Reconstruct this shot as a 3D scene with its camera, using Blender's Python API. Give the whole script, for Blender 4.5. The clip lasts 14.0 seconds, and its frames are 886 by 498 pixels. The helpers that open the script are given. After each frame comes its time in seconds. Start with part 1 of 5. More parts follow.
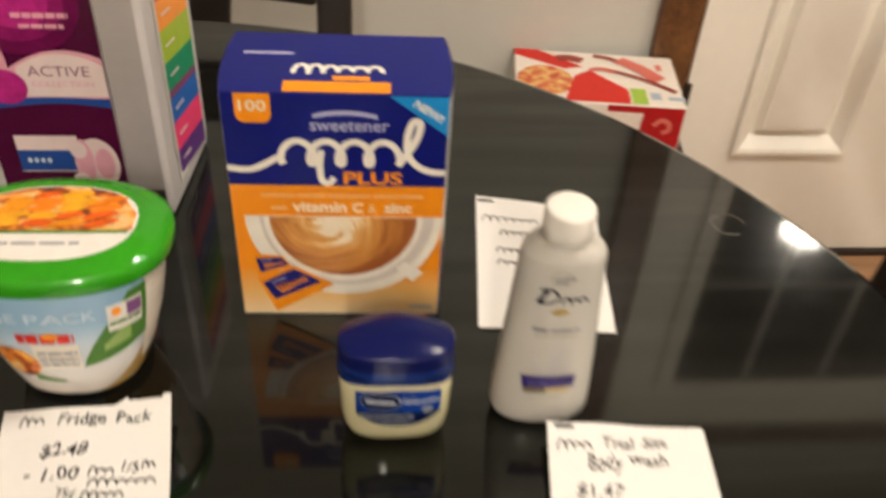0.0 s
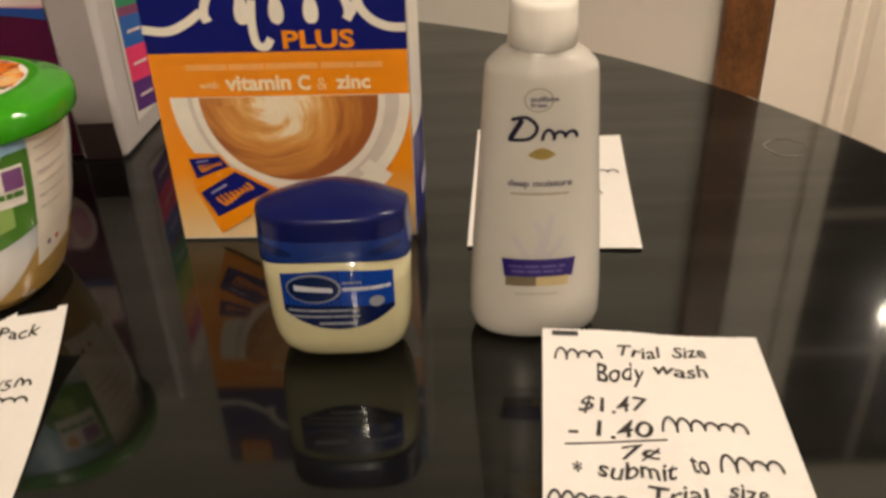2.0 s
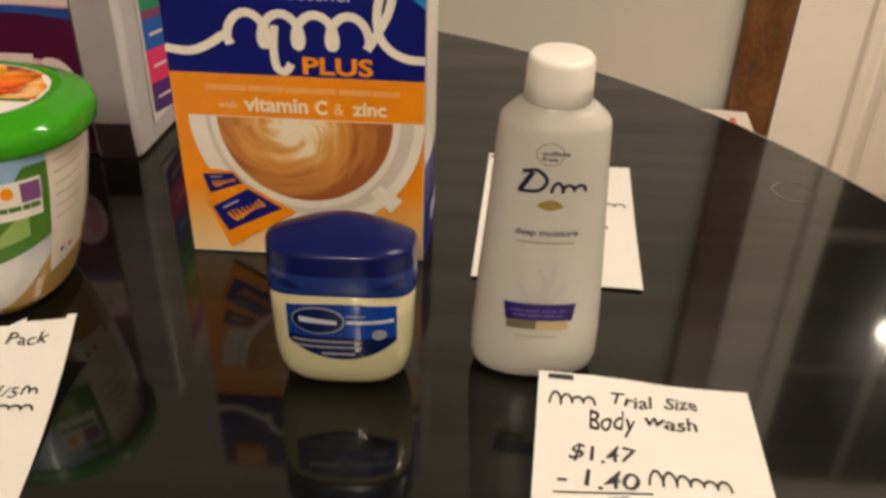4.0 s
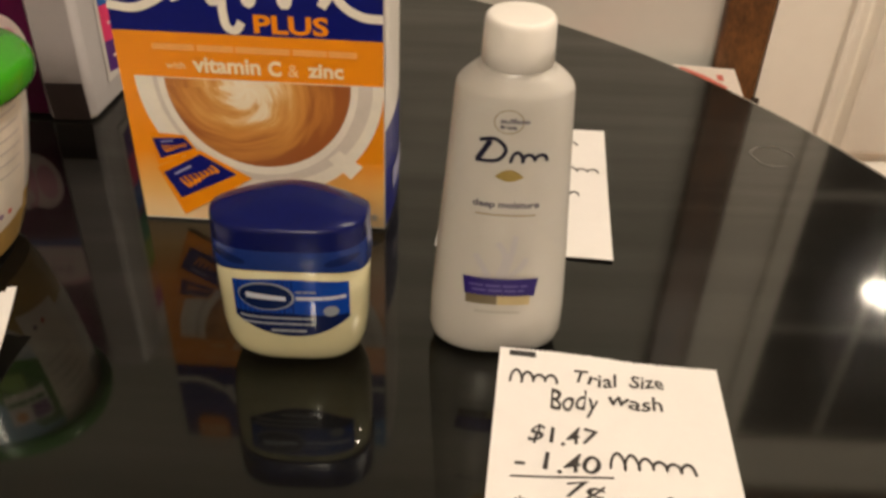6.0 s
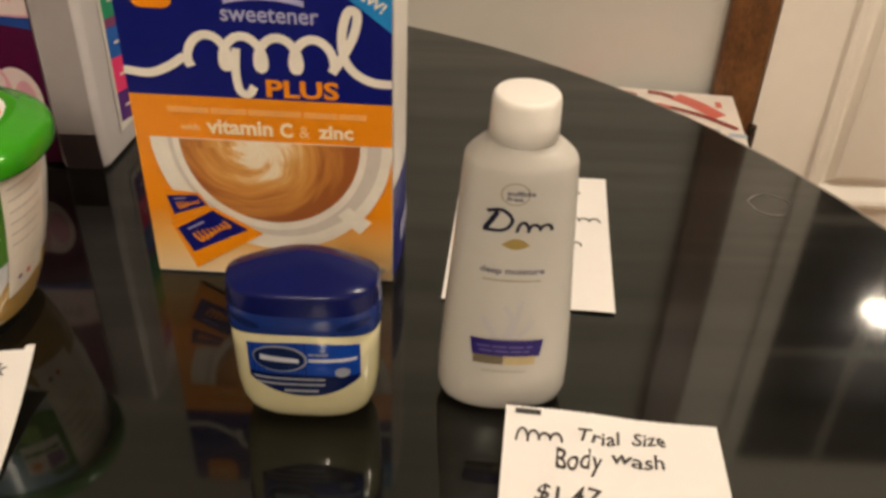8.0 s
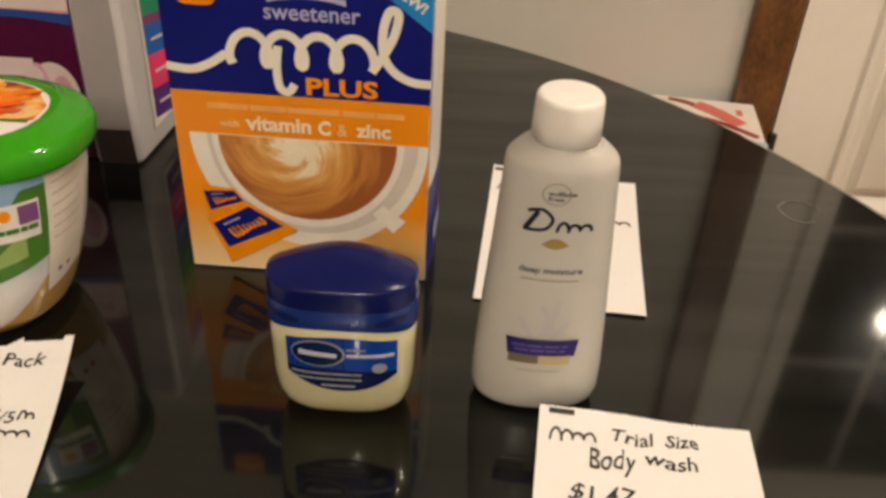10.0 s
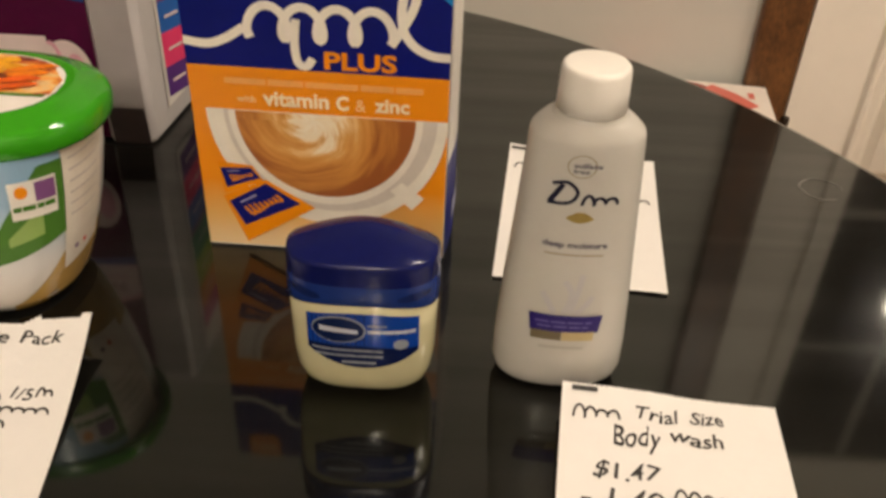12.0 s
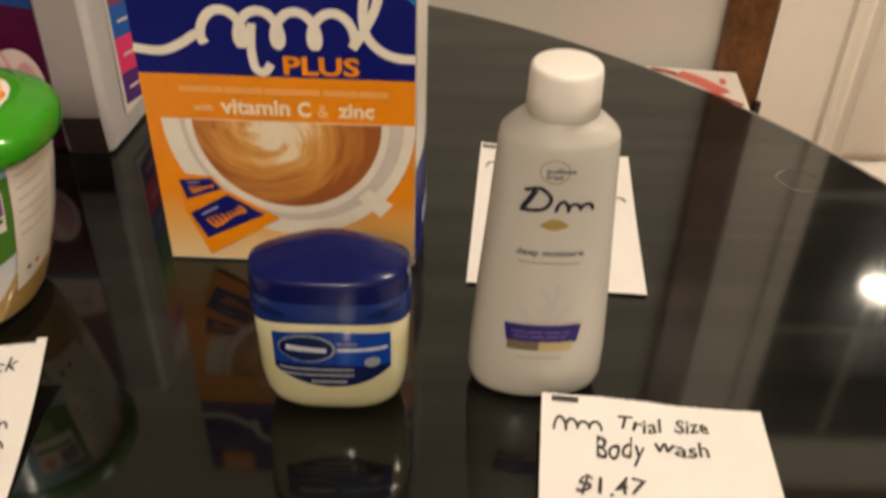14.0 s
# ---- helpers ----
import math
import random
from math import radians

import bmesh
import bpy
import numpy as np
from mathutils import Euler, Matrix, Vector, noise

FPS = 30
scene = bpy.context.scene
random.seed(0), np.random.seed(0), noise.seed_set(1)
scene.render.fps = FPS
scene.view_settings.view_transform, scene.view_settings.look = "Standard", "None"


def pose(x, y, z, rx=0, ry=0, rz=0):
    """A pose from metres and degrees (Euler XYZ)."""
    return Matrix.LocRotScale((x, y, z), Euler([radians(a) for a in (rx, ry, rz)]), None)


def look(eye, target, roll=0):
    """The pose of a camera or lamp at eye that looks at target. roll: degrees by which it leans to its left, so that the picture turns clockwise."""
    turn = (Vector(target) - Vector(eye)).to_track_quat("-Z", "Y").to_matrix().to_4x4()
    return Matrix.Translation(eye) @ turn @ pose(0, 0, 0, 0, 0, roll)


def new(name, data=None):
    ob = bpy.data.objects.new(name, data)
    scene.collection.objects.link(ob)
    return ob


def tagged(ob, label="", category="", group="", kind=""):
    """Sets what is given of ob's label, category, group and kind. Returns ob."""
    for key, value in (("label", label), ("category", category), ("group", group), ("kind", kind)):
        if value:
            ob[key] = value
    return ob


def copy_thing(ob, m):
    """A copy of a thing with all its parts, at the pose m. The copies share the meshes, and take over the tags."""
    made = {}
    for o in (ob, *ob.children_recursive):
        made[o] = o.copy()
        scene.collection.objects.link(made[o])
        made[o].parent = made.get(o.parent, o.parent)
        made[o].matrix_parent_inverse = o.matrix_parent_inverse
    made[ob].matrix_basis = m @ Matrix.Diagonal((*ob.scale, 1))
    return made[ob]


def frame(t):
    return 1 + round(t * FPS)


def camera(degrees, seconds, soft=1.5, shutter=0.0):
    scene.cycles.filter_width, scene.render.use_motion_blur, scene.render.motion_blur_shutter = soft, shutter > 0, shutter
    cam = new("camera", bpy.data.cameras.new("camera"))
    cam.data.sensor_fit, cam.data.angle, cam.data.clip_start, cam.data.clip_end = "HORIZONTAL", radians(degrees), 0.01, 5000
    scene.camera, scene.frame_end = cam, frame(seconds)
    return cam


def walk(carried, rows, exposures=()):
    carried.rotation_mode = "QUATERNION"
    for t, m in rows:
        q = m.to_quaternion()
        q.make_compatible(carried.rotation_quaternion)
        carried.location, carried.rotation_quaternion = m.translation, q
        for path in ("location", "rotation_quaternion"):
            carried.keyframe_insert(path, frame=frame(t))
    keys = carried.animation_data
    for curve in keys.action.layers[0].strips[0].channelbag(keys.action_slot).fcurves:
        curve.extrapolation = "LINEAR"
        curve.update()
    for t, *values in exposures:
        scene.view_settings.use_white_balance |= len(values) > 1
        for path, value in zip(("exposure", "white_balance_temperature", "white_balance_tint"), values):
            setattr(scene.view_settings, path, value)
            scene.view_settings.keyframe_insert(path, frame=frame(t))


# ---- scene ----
cam = camera(52.8, 14.0, soft=3.2, shutter=0.5)
PATH = [
    (0, (0.016, -0.369, 1.106), (0.183, 1.161, -0.171), 3.8),
    (0.2, (0.025, -0.405, 1.111), (0.237, 1.145, -0.136), 3.2),
    (0.5, (0.053, -0.404, 1.097), (0.189, 1.221, -0.061), -4.0),
    (1, (0.065, -0.372, 1.0), (0.13, 1.313, -0.075), -0.8),
    (1.5, (0.069, -0.359, 0.967), (0.064, 1.337, -0.093), -1.5),
    (2, (0.07, -0.357, 0.963), (0.055, 1.343, -0.09), -1.8),
    (2.5, (0.072, -0.357, 0.971), (0.061, 1.343, -0.083), -0.7),
    (3, (0.069, -0.355, 0.986), (0.039, 1.339, -0.076), 0.8),
    (5.5, (0.072, -0.341, 0.98), (0.066, 1.303, -0.16), 2.6),
    (6, (0.081, -0.334, 0.98), (0.084, 1.29, -0.187), 2.4),
    (6.5, (0.08, -0.329, 0.976), (0.094, 1.28, -0.211), 2.4),
    (7, (0.077, -0.326, 0.984), (0.092, 1.283, -0.203), 2.4),
    (7.5, (0.085, -0.329, 0.993), (0.099, 1.296, -0.173), 2.3),
    (8, (0.077, -0.332, 1.0), (0.081, 1.311, -0.142), 2.4),
    (10.5, (0.066, -0.336, 0.999), (0.037, 1.311, -0.136), 3.2),
    (11, (0.063, -0.337, 0.997), (0.03, 1.306, -0.145), 3.5),
    (11.5, (0.06, -0.339, 1.0), (0.026, 1.306, -0.138), 3.4),
    (12, (0.062, -0.335, 0.993), (0.028, 1.296, -0.165), 2.6),
    (12.5, (0.06, -0.334, 0.989), (0.038, 1.282, -0.19), 2.3),
    (13, (0.061, -0.33, 0.989), (0.047, 1.271, -0.209), 2.2),
    (13.5, (0.064, -0.319, 0.983), (0.068, 1.258, -0.248), 2.0),
    (14, (0.064, -0.32, 0.991), (0.082, 1.3, -0.182), 1.8),
]
walk(cam, [(t, look(eye, target, roll)) for t, eye, target, roll in PATH],
     [(0, 0.30, 6100, 5), (0.6, 0.20, 6150, 5), (1.4, 0.03, 6500, 7), (2.5, 0.06, 6500, 7), (3.2, 0.03, 6500, 7), (14, 0.03, 6500, 7)])

# ---- world and lamps ----
world = bpy.data.worlds.new("night")
world.use_nodes = True
world.node_tree.nodes["Background"].inputs[0].default_value = (0.004, 0.005, 0.008, 1)
world.node_tree.nodes["Background"].inputs[1].default_value = 1.0
scene.world = world
scene.view_settings.exposure = 0.10
LAMP_WARM = (1.0, 0.835, 0.69)

TOP = 0.75          # table top
WALL_Y = 0.96       # face of the far wall
CEIL = 2.40


# ---- materials ----
def mat(name, color, rough=0.5, metal=0.0, vary=0.12, scale=40.0, bump=0.0, bump_scale=200.0,
        rough_vary=0.0, coat=0.0, stretch=(1, 1, 1), dark=None, subsurface=0.0, transmission=0.0):
    """A surface whose colour wanders at two scales, with fine relief."""
    m = bpy.data.materials.new(name)
    m.use_nodes = True
    nt = m.node_tree
    b = nt.nodes["Principled BSDF"]
    b.inputs["Roughness"].default_value = rough
    b.inputs["Metallic"].default_value = metal
    b.inputs["Coat Weight"].default_value = coat
    b.inputs["Coat Roughness"].default_value = 0.08
    b.inputs["Transmission Weight"].default_value = transmission
    if subsurface:
        b.inputs["Subsurface Weight"].default_value = subsurface
        b.inputs["Subsurface Radius"].default_value = (0.006, 0.005, 0.003)
        b.inputs["Subsurface Scale"].default_value = 0.5
    tc = nt.nodes.new("ShaderNodeTexCoord")
    mp = nt.nodes.new("ShaderNodeMapping")
    mp.inputs["Scale"].default_value = stretch
    nt.links.new(tc.outputs["Object"], mp.inputs["Vector"])
    big = nt.nodes.new("ShaderNodeTexNoise")
    big.inputs["Scale"].default_value = scale
    big.inputs["Detail"].default_value = 4
    small = nt.nodes.new("ShaderNodeTexNoise")
    small.inputs["Scale"].default_value = scale * 9
    small.inputs["Detail"].default_value = 3
    for n in (big, small):
        nt.links.new(mp.outputs["Vector"], n.inputs["Vector"])
    add = nt.nodes.new("ShaderNodeMix")
    add.data_type = "FLOAT"
    add.inputs[0].default_value = 0.4
    nt.links.new(big.outputs["Fac"], add.inputs[2])
    nt.links.new(small.outputs["Fac"], add.inputs[3])
    ramp = nt.nodes.new("ShaderNodeValToRGB")
    low = dark or tuple(c * (1 - vary) for c in color)
    high = color if dark else tuple(min(1, c * (1 + vary)) for c in color)
    ramp.color_ramp.elements[0].position, ramp.color_ramp.elements[1].position = 0.32, 0.68
    ramp.color_ramp.elements[0].color, ramp.color_ramp.elements[1].color = (*low, 1), (*high, 1)
    nt.links.new(add.outputs[0], ramp.inputs["Fac"])
    nt.links.new(ramp.outputs["Color"], b.inputs["Base Color"])
    if rough_vary:
        rr = nt.nodes.new("ShaderNodeMapRange")
        rr.inputs["To Min"].default_value = max(0.01, rough - rough_vary)
        rr.inputs["To Max"].default_value = rough + rough_vary
        nt.links.new(add.outputs[0], rr.inputs["Value"])
        nt.links.new(rr.outputs[0], b.inputs["Roughness"])
    if bump:
        bn = nt.nodes.new("ShaderNodeTexNoise")
        bn.inputs["Scale"].default_value = bump_scale
        bn.inputs["Detail"].default_value = 3
        nt.links.new(mp.outputs["Vector"], bn.inputs["Vector"])
        bp = nt.nodes.new("ShaderNodeBump")
        bp.inputs["Strength"].default_value = bump
        bp.inputs["Distance"].default_value = 0.001
        nt.links.new(bn.outputs["Fac"], bp.inputs["Height"])
        nt.links.new(bp.outputs["Normal"], b.inputs["Normal"])
    return m


def ink(name, color, rough=0.4, vary=0.06):
    m = mat(name, color, rough, vary=vary, scale=120)
    m.node_tree.nodes["Principled BSDF"].inputs["Specular IOR Level"].default_value = 0.2
    return m


def glow(name, color, strength):
    m = bpy.data.materials.new(name)
    m.use_nodes = True
    nt = m.node_tree
    nt.nodes.clear()
    e = nt.nodes.new("ShaderNodeEmission")
    e.inputs[0].default_value, e.inputs[1].default_value = (*color, 1), strength
    o = nt.nodes.new("ShaderNodeOutputMaterial")
    nt.links.new(e.outputs[0], o.inputs[0])
    return m


def ramp_picture(name, stops, noise_scale, rough=0.4, rings=None, distort=0.0, stretch=(1, 1, 1)):
    """A printed picture in mottled colours; rings adds swirled bands round the object's origin."""
    m = bpy.data.materials.new(name)
    m.use_nodes = True
    nt = m.node_tree
    b = nt.nodes["Principled BSDF"]
    b.inputs["Roughness"].default_value = rough
    tc = nt.nodes.new("ShaderNodeTexCoord")
    mp = nt.nodes.new("ShaderNodeMapping")
    mp.inputs["Scale"].default_value = stretch
    nt.links.new(tc.outputs["Object"], mp.inputs["Vector"])
    if rings:
        t = nt.nodes.new("ShaderNodeTexWave")
        t.wave_type, t.rings_direction = "RINGS", "Y"
        t.inputs["Scale"].default_value = rings
        t.inputs["Distortion"].default_value = distort
        t.inputs["Detail"].default_value = 2
        t.inputs["Detail Scale"].default_value = noise_scale
    else:
        t = nt.nodes.new("ShaderNodeTexNoise")
        t.inputs["Scale"].default_value = noise_scale
        t.inputs["Detail"].default_value = 3
    nt.links.new(mp.outputs["Vector"], t.inputs["Vector"])
    r = nt.nodes.new("ShaderNodeValToRGB")
    els = r.color_ramp.elements
    while len(els) < len(stops):
        els.new(0.5)
    for el, (p, c) in zip(els, stops):
        el.position, el.color = p, (*c, 1)
    nt.links.new(t.outputs["Fac"], r.inputs["Fac"])
    nt.links.new(r.outputs["Color"], b.inputs["Base Color"])
    return m


def gradient_print(name, stops, z0, z1, rough=0.3):
    """A print whose colour runs from bottom to top."""
    m = bpy.data.materials.new(name)
    m.use_nodes = True
    nt = m.node_tree
    b = nt.nodes["Principled BSDF"]
    b.inputs["Roughness"].default_value = rough
    tc = nt.nodes.new("ShaderNodeTexCoord")
    sp = nt.nodes.new("ShaderNodeSeparateXYZ")
    nz = nt.nodes.new("ShaderNodeTexNoise")
    nz.inputs["Scale"].default_value = 45
    mr = nt.nodes.new("ShaderNodeMapRange")
    mr.inputs["From Min"].default_value, mr.inputs["From Max"].default_value = z0, z1
    ad = nt.nodes.new("ShaderNodeMath")
    ad.operation = "MULTIPLY_ADD"
    ad.inputs[1].default_value = 0.22
    rp = nt.nodes.new("ShaderNodeValToRGB")
    els = rp.color_ramp.elements
    while len(els) < len(stops):
        els.new(0.5)
    for el, (p, c) in zip(els, stops):
        el.position, el.color = p, (*c, 1)
    nt.links.new(tc.outputs["Object"], sp.inputs[0])
    nt.links.new(tc.outputs["Object"], nz.inputs["Vector"])
    nt.links.new(sp.outputs["Z"], mr.inputs["Value"])
    nt.links.new(nz.outputs["Fac"], ad.inputs[0])
    nt.links.new(mr.outputs[0], ad.inputs[2])
    nt.links.new(ad.outputs[0], rp.inputs["Fac"])
    nt.links.new(rp.outputs["Color"], b.inputs["Base Color"])
    return m


def latte_print(name, radius):
    """Poured foam: cream in the middle, streaks that follow the swirl, brown towards the rim."""
    m = bpy.data.materials.new(name)
    m.use_nodes = True
    nt = m.node_tree
    b = nt.nodes["Principled BSDF"]
    b.inputs["Roughness"].default_value = 0.32

    def node(kind, op=None, **values):
        n = nt.nodes.new(kind)
        if op:
            n.operation = op
        for k, v in values.items():
            n.inputs[int(k[1:])].default_value = v
        return n

    def join(a, out, b_node, i):
        nt.links.new(a.outputs[out], b_node.inputs[i])

    tc = node("ShaderNodeTexCoord")
    wob = node("ShaderNodeTexNoise")
    wob.inputs["Scale"].default_value, wob.inputs["Detail"].default_value = 38, 1.5
    bend = node("ShaderNodeVectorMath", "MULTIPLY_ADD", _1=(0.008, 0, 0.008))
    mid = node("ShaderNodeVectorMath", "ADD", _1=(0.0005, 0, -0.0010))
    flat = node("ShaderNodeVectorMath", "MULTIPLY", _1=(1 / radius, 0, 1.06 / radius))
    length = node("ShaderNodeVectorMath", "LENGTH")
    way = node("ShaderNodeVectorMath", "NORMALIZE")
    way2 = node("ShaderNodeVectorMath", "SCALE")
    way2.inputs["Scale"].default_value = 0.75
    part_xyz = node("ShaderNodeSeparateXYZ")
    angle = node("ShaderNodeMath", "ARCTAN2")
    turn = node("ShaderNodeMath", "MULTIPLY_ADD", _1=0.16)
    depth = node("ShaderNodeMath", "MULTIPLY", _1=8.0)
    mix_v = node("ShaderNodeCombineXYZ")
    add_v = node("ShaderNodeVectorMath", "ADD")
    streak = node("ShaderNodeTexNoise")
    streak.inputs["Scale"].default_value, streak.inputs["Detail"].default_value, streak.inputs["Roughness"].default_value = 1.0, 3.5, 0.6
    ma = node("ShaderNodeMath", "MULTIPLY_ADD", _1=1.15)
    mb = node("ShaderNodeMath", "SUBTRACT", _1=0.55)
    join(tc, "Object", wob, "Vector")
    join(wob, "Color", bend, 0)
    join(tc, "Object", bend, 2)
    join(bend, 0, mid, 0)
    join(mid, 0, flat, 0)
    join(flat, 0, length, 0)
    join(flat, 0, way, 0)
    join(way, 0, way2, 0)
    join(flat, 0, part_xyz, 0)
    join(part_xyz, 2, angle, 0)
    join(part_xyz, 0, angle, 1)
    join(angle, 0, turn, 0)
    join(length, "Value", turn, 2)
    join(turn, 0, depth, 0)
    join(depth, 0, mix_v, 1)
    join(mix_v, 0, add_v, 0)
    join(way2, 0, add_v, 1)
    join(add_v, 0, streak, "Vector")
    join(streak, "Fac", ma, 0)
    join(length, "Value", ma, 2)
    join(ma, 0, mb, 0)
    rp = node("ShaderNodeValToRGB")
    els = rp.color_ramp.elements
    stops = [(0.0, (0.90, 0.80, 0.63)), (0.22, (0.88, 0.74, 0.53)), (0.33, (0.80, 0.52, 0.24)), (0.46, (0.70, 0.35, 0.10)), (0.64, (0.62, 0.27, 0.06)), (0.84, (0.48, 0.185, 0.042)), (1.0, (0.34, 0.105, 0.028))]
    while len(els) < len(stops):
        els.new(0.5)
    for el, (q, c) in zip(els, stops):
        el.position, el.color = q, (*c, 1)
    join(mb, 0, rp, "Fac")
    join(rp, "Color", b, "Base Color")
    return m


M_TABLE = mat("black_gloss_top", (0.0038, 0.0036, 0.0031), 0.060, vary=0.25, scale=6, rough_vary=0.018, stretch=(0.6, 6, 1), coat=0.10)
M_TABLE.node_tree.nodes["Principled BSDF"].inputs["Coat Roughness"].default_value = 0.19
M_TABLE.node_tree.nodes["Principled BSDF"].inputs["IOR"].default_value = 1.475
M_TABLE.node_tree.nodes["Principled BSDF"].inputs["Specular Tint"].default_value = (0.95, 1.0, 0.92, 1)
# wiped smears: the haze comes and goes in long strokes
nt = M_TABLE.node_tree
tc, mp, nz, rp = (nt.nodes.new(k) for k in ("ShaderNodeTexCoord", "ShaderNodeMapping", "ShaderNodeTexNoise", "ShaderNodeMapRange"))
mp.inputs["Rotation"].default_value = (0, 0, 0.12)
mp.inputs["Scale"].default_value = (3, 45, 1)
nz.inputs["Scale"].default_value, nz.inputs["Detail"].default_value, nz.inputs["Distortion"].default_value = 1.0, 5.0, 0.6
rp.inputs["From Min"].default_value, rp.inputs["From Max"].default_value = 0.35, 0.70
rp.inputs["To Min"].default_value, rp.inputs["To Max"].default_value = 0.06, 0.42
nt.links.new(tc.outputs["Object"], mp.inputs["Vector"])
nt.links.new(mp.outputs["Vector"], nz.inputs["Vector"])
nt.links.new(nz.outputs["Fac"], rp.inputs["Value"])
nt.links.new(rp.outputs[0], nt.nodes["Principled BSDF"].inputs["Coat Weight"])
M_RING = mat("dried_ring", (0.15, 0.14, 0.125), 0.16, vary=0.6, scale=120)
M_WALL = mat("wall_paint", (0.56, 0.555, 0.505), 0.75, vary=0.03, scale=3, bump=0.15, bump_scale=120)
M_CEIL = mat("ceiling_paint", (0.62, 0.60, 0.56), 0.85, vary=0.03, scale=4, bump=0.2, bump_scale=80)
M_DOOR = mat("door_paint", (0.85, 0.81, 0.73), 0.42, vary=0.025, scale=5, bump=0.08, bump_scale=60)
M_TRIM = mat("stained_wood", (0.21, 0.092, 0.030), 0.36, scale=13, stretch=(2.2, 2.2, 1.0), dark=(0.036, 0.014, 0.006), bump=0.1)
M_FLOOR = mat("oak_floor", (0.42, 0.24, 0.12), 0.4, scale=5, stretch=(1, 9, 1), dark=(0.24, 0.12, 0.055), bump=0.05)
M_BLACKWOOD = mat("black_wood", (0.014, 0.010, 0.008), 0.35, vary=0.3, scale=12, stretch=(4, 4, 0.7))
M_MUNTIN = mat("grille_under_glass", (0.40, 0.385, 0.355), 0.4, vary=0.03, scale=8, coat=1.0)
g = M_MUNTIN.node_tree.nodes["Principled BSDF"]
g.inputs["Coat IOR"].default_value, g.inputs["Coat Roughness"].default_value = 2.35, 0.01
M_DARKPANE = bpy.data.materials.new("outer_pane_glass")   # dark with the night behind it; base colour lifted for the lamp's haze
M_DARKPANE.use_nodes = True
g = M_DARKPANE.node_tree.nodes["Principled BSDF"]
g.inputs["Base Color"].default_value = (0.022, 0.025, 0.028, 1)
g.inputs["Roughness"].default_value, g.inputs["IOR"].default_value = 0.01, 2.35
M_NIGHT = mat("night_yard", (0.01, 0.012, 0.016), 0.9)
M_PAPER = mat("note_paper", (0.75, 0.725, 0.69), 0.7, vary=0.02, scale=25, bump=0.12, bump_scale=300)
M_PEN = mat("marker_ink", (0.022, 0.018, 0.016), 0.6, vary=0.3, scale=300)
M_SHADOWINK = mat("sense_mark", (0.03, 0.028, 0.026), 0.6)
M_LAMP = glow("lamp_glow", LAMP_WARM, 290.0)
M_BULB = glow("bulb_glow", LAMP_WARM, 540.0)
M_LAMPTRIM = mat("lamp_trim", (0.75, 0.74, 0.72), 0.4, vary=0.03)
M_HINGE = mat("dark_bronze", (0.045, 0.032, 0.022), 0.4, metal=0.7)
M_BRASS = mat("brushed_nickel", (0.55, 0.52, 0.48), 0.3, metal=1.0)

CARTON = 0.32
M_NAVY = ink("navy_print", (0.004, 0.008, 0.155), CARTON)
M_NAVY.node_tree.nodes["Principled BSDF"].inputs["Specular IOR Level"].default_value = 0.2
M_ORANGE = ink("orange_print", (0.86, 0.285, 0.004), CARTON)
M_BOXWHITE = ink("white_carton", (0.80, 0.76, 0.70), CARTON)
M_PALEORANGE = ink("pale_orange_print", (0.86, 0.40, 0.12), CARTON)
M_PALEWORD = ink("pale_word_print", (0.86, 0.58, 0.32), CARTON)
M_CREAM = ink("cream_print", (0.86, 0.72, 0.50), CARTON)
M_CYAN = ink("cyan_print", (0.02, 0.25, 0.62), CARTON)
M_PALEBLUE = ink("pale_blue_print", (0.42, 0.42, 0.62), CARTON)
M_GREYPRINT = ink("grey_print", (0.55, 0.50, 0.46), CARTON)
M_CUP = ink("cup_print", (0.84, 0.79, 0.70), CARTON)
M_CUPSHADE = ink("saucer_print", (0.66, 0.60, 0.54), CARTON)
M_COFFEE = latte_print("coffee_print", 0.037)
M_ORANGEFADE = gradient_print("orange_to_cream_print", [(0.0, (0.86, 0.70, 0.45)), (0.35, (0.85, 0.50, 0.16)), (0.62, (0.86, 0.295, 0.006)), (1.0, (0.86, 0.285, 0.004))], 0.004, 0.062, 0.32)

M_JARLID = mat("blue_lid_plastic", (0.0042, 0.0070, 0.072), 0.22, vary=0.1, scale=30)
M_JARLID.node_tree.nodes["Principled BSDF"].inputs["Specular IOR Level"].default_value = 0.24
M_JARBODY = mat("jelly_jar", (0.57, 0.53, 0.33), 0.07, vary=0.04, scale=30, subsurface=0.25)
M_LABELBLUE = ink("label_blue", (0.006, 0.046, 0.30), 0.07)
M_LABELMID = ink("label_mid_blue", (0.005, 0.022, 0.15), 0.07)
M_LIDSKIRT = mat("thin_lid_plastic", (0.008, 0.026, 0.155), 0.22, vary=0.15, scale=60, stretch=(0.5, 0.5, 2))
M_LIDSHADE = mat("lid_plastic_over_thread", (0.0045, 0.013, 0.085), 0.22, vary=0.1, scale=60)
M_LABELDARK = ink("label_dark_blue", (0.004, 0.012, 0.06), 0.25)
M_LABELNAVY = ink("label_navy", (0.004, 0.009, 0.055), 0.07)
M_LABELWHITE = ink("label_white", (0.50, 0.53, 0.60), 0.3)
M_LABELGREY = ink("label_grey", (0.26, 0.28, 0.32), 0.3)

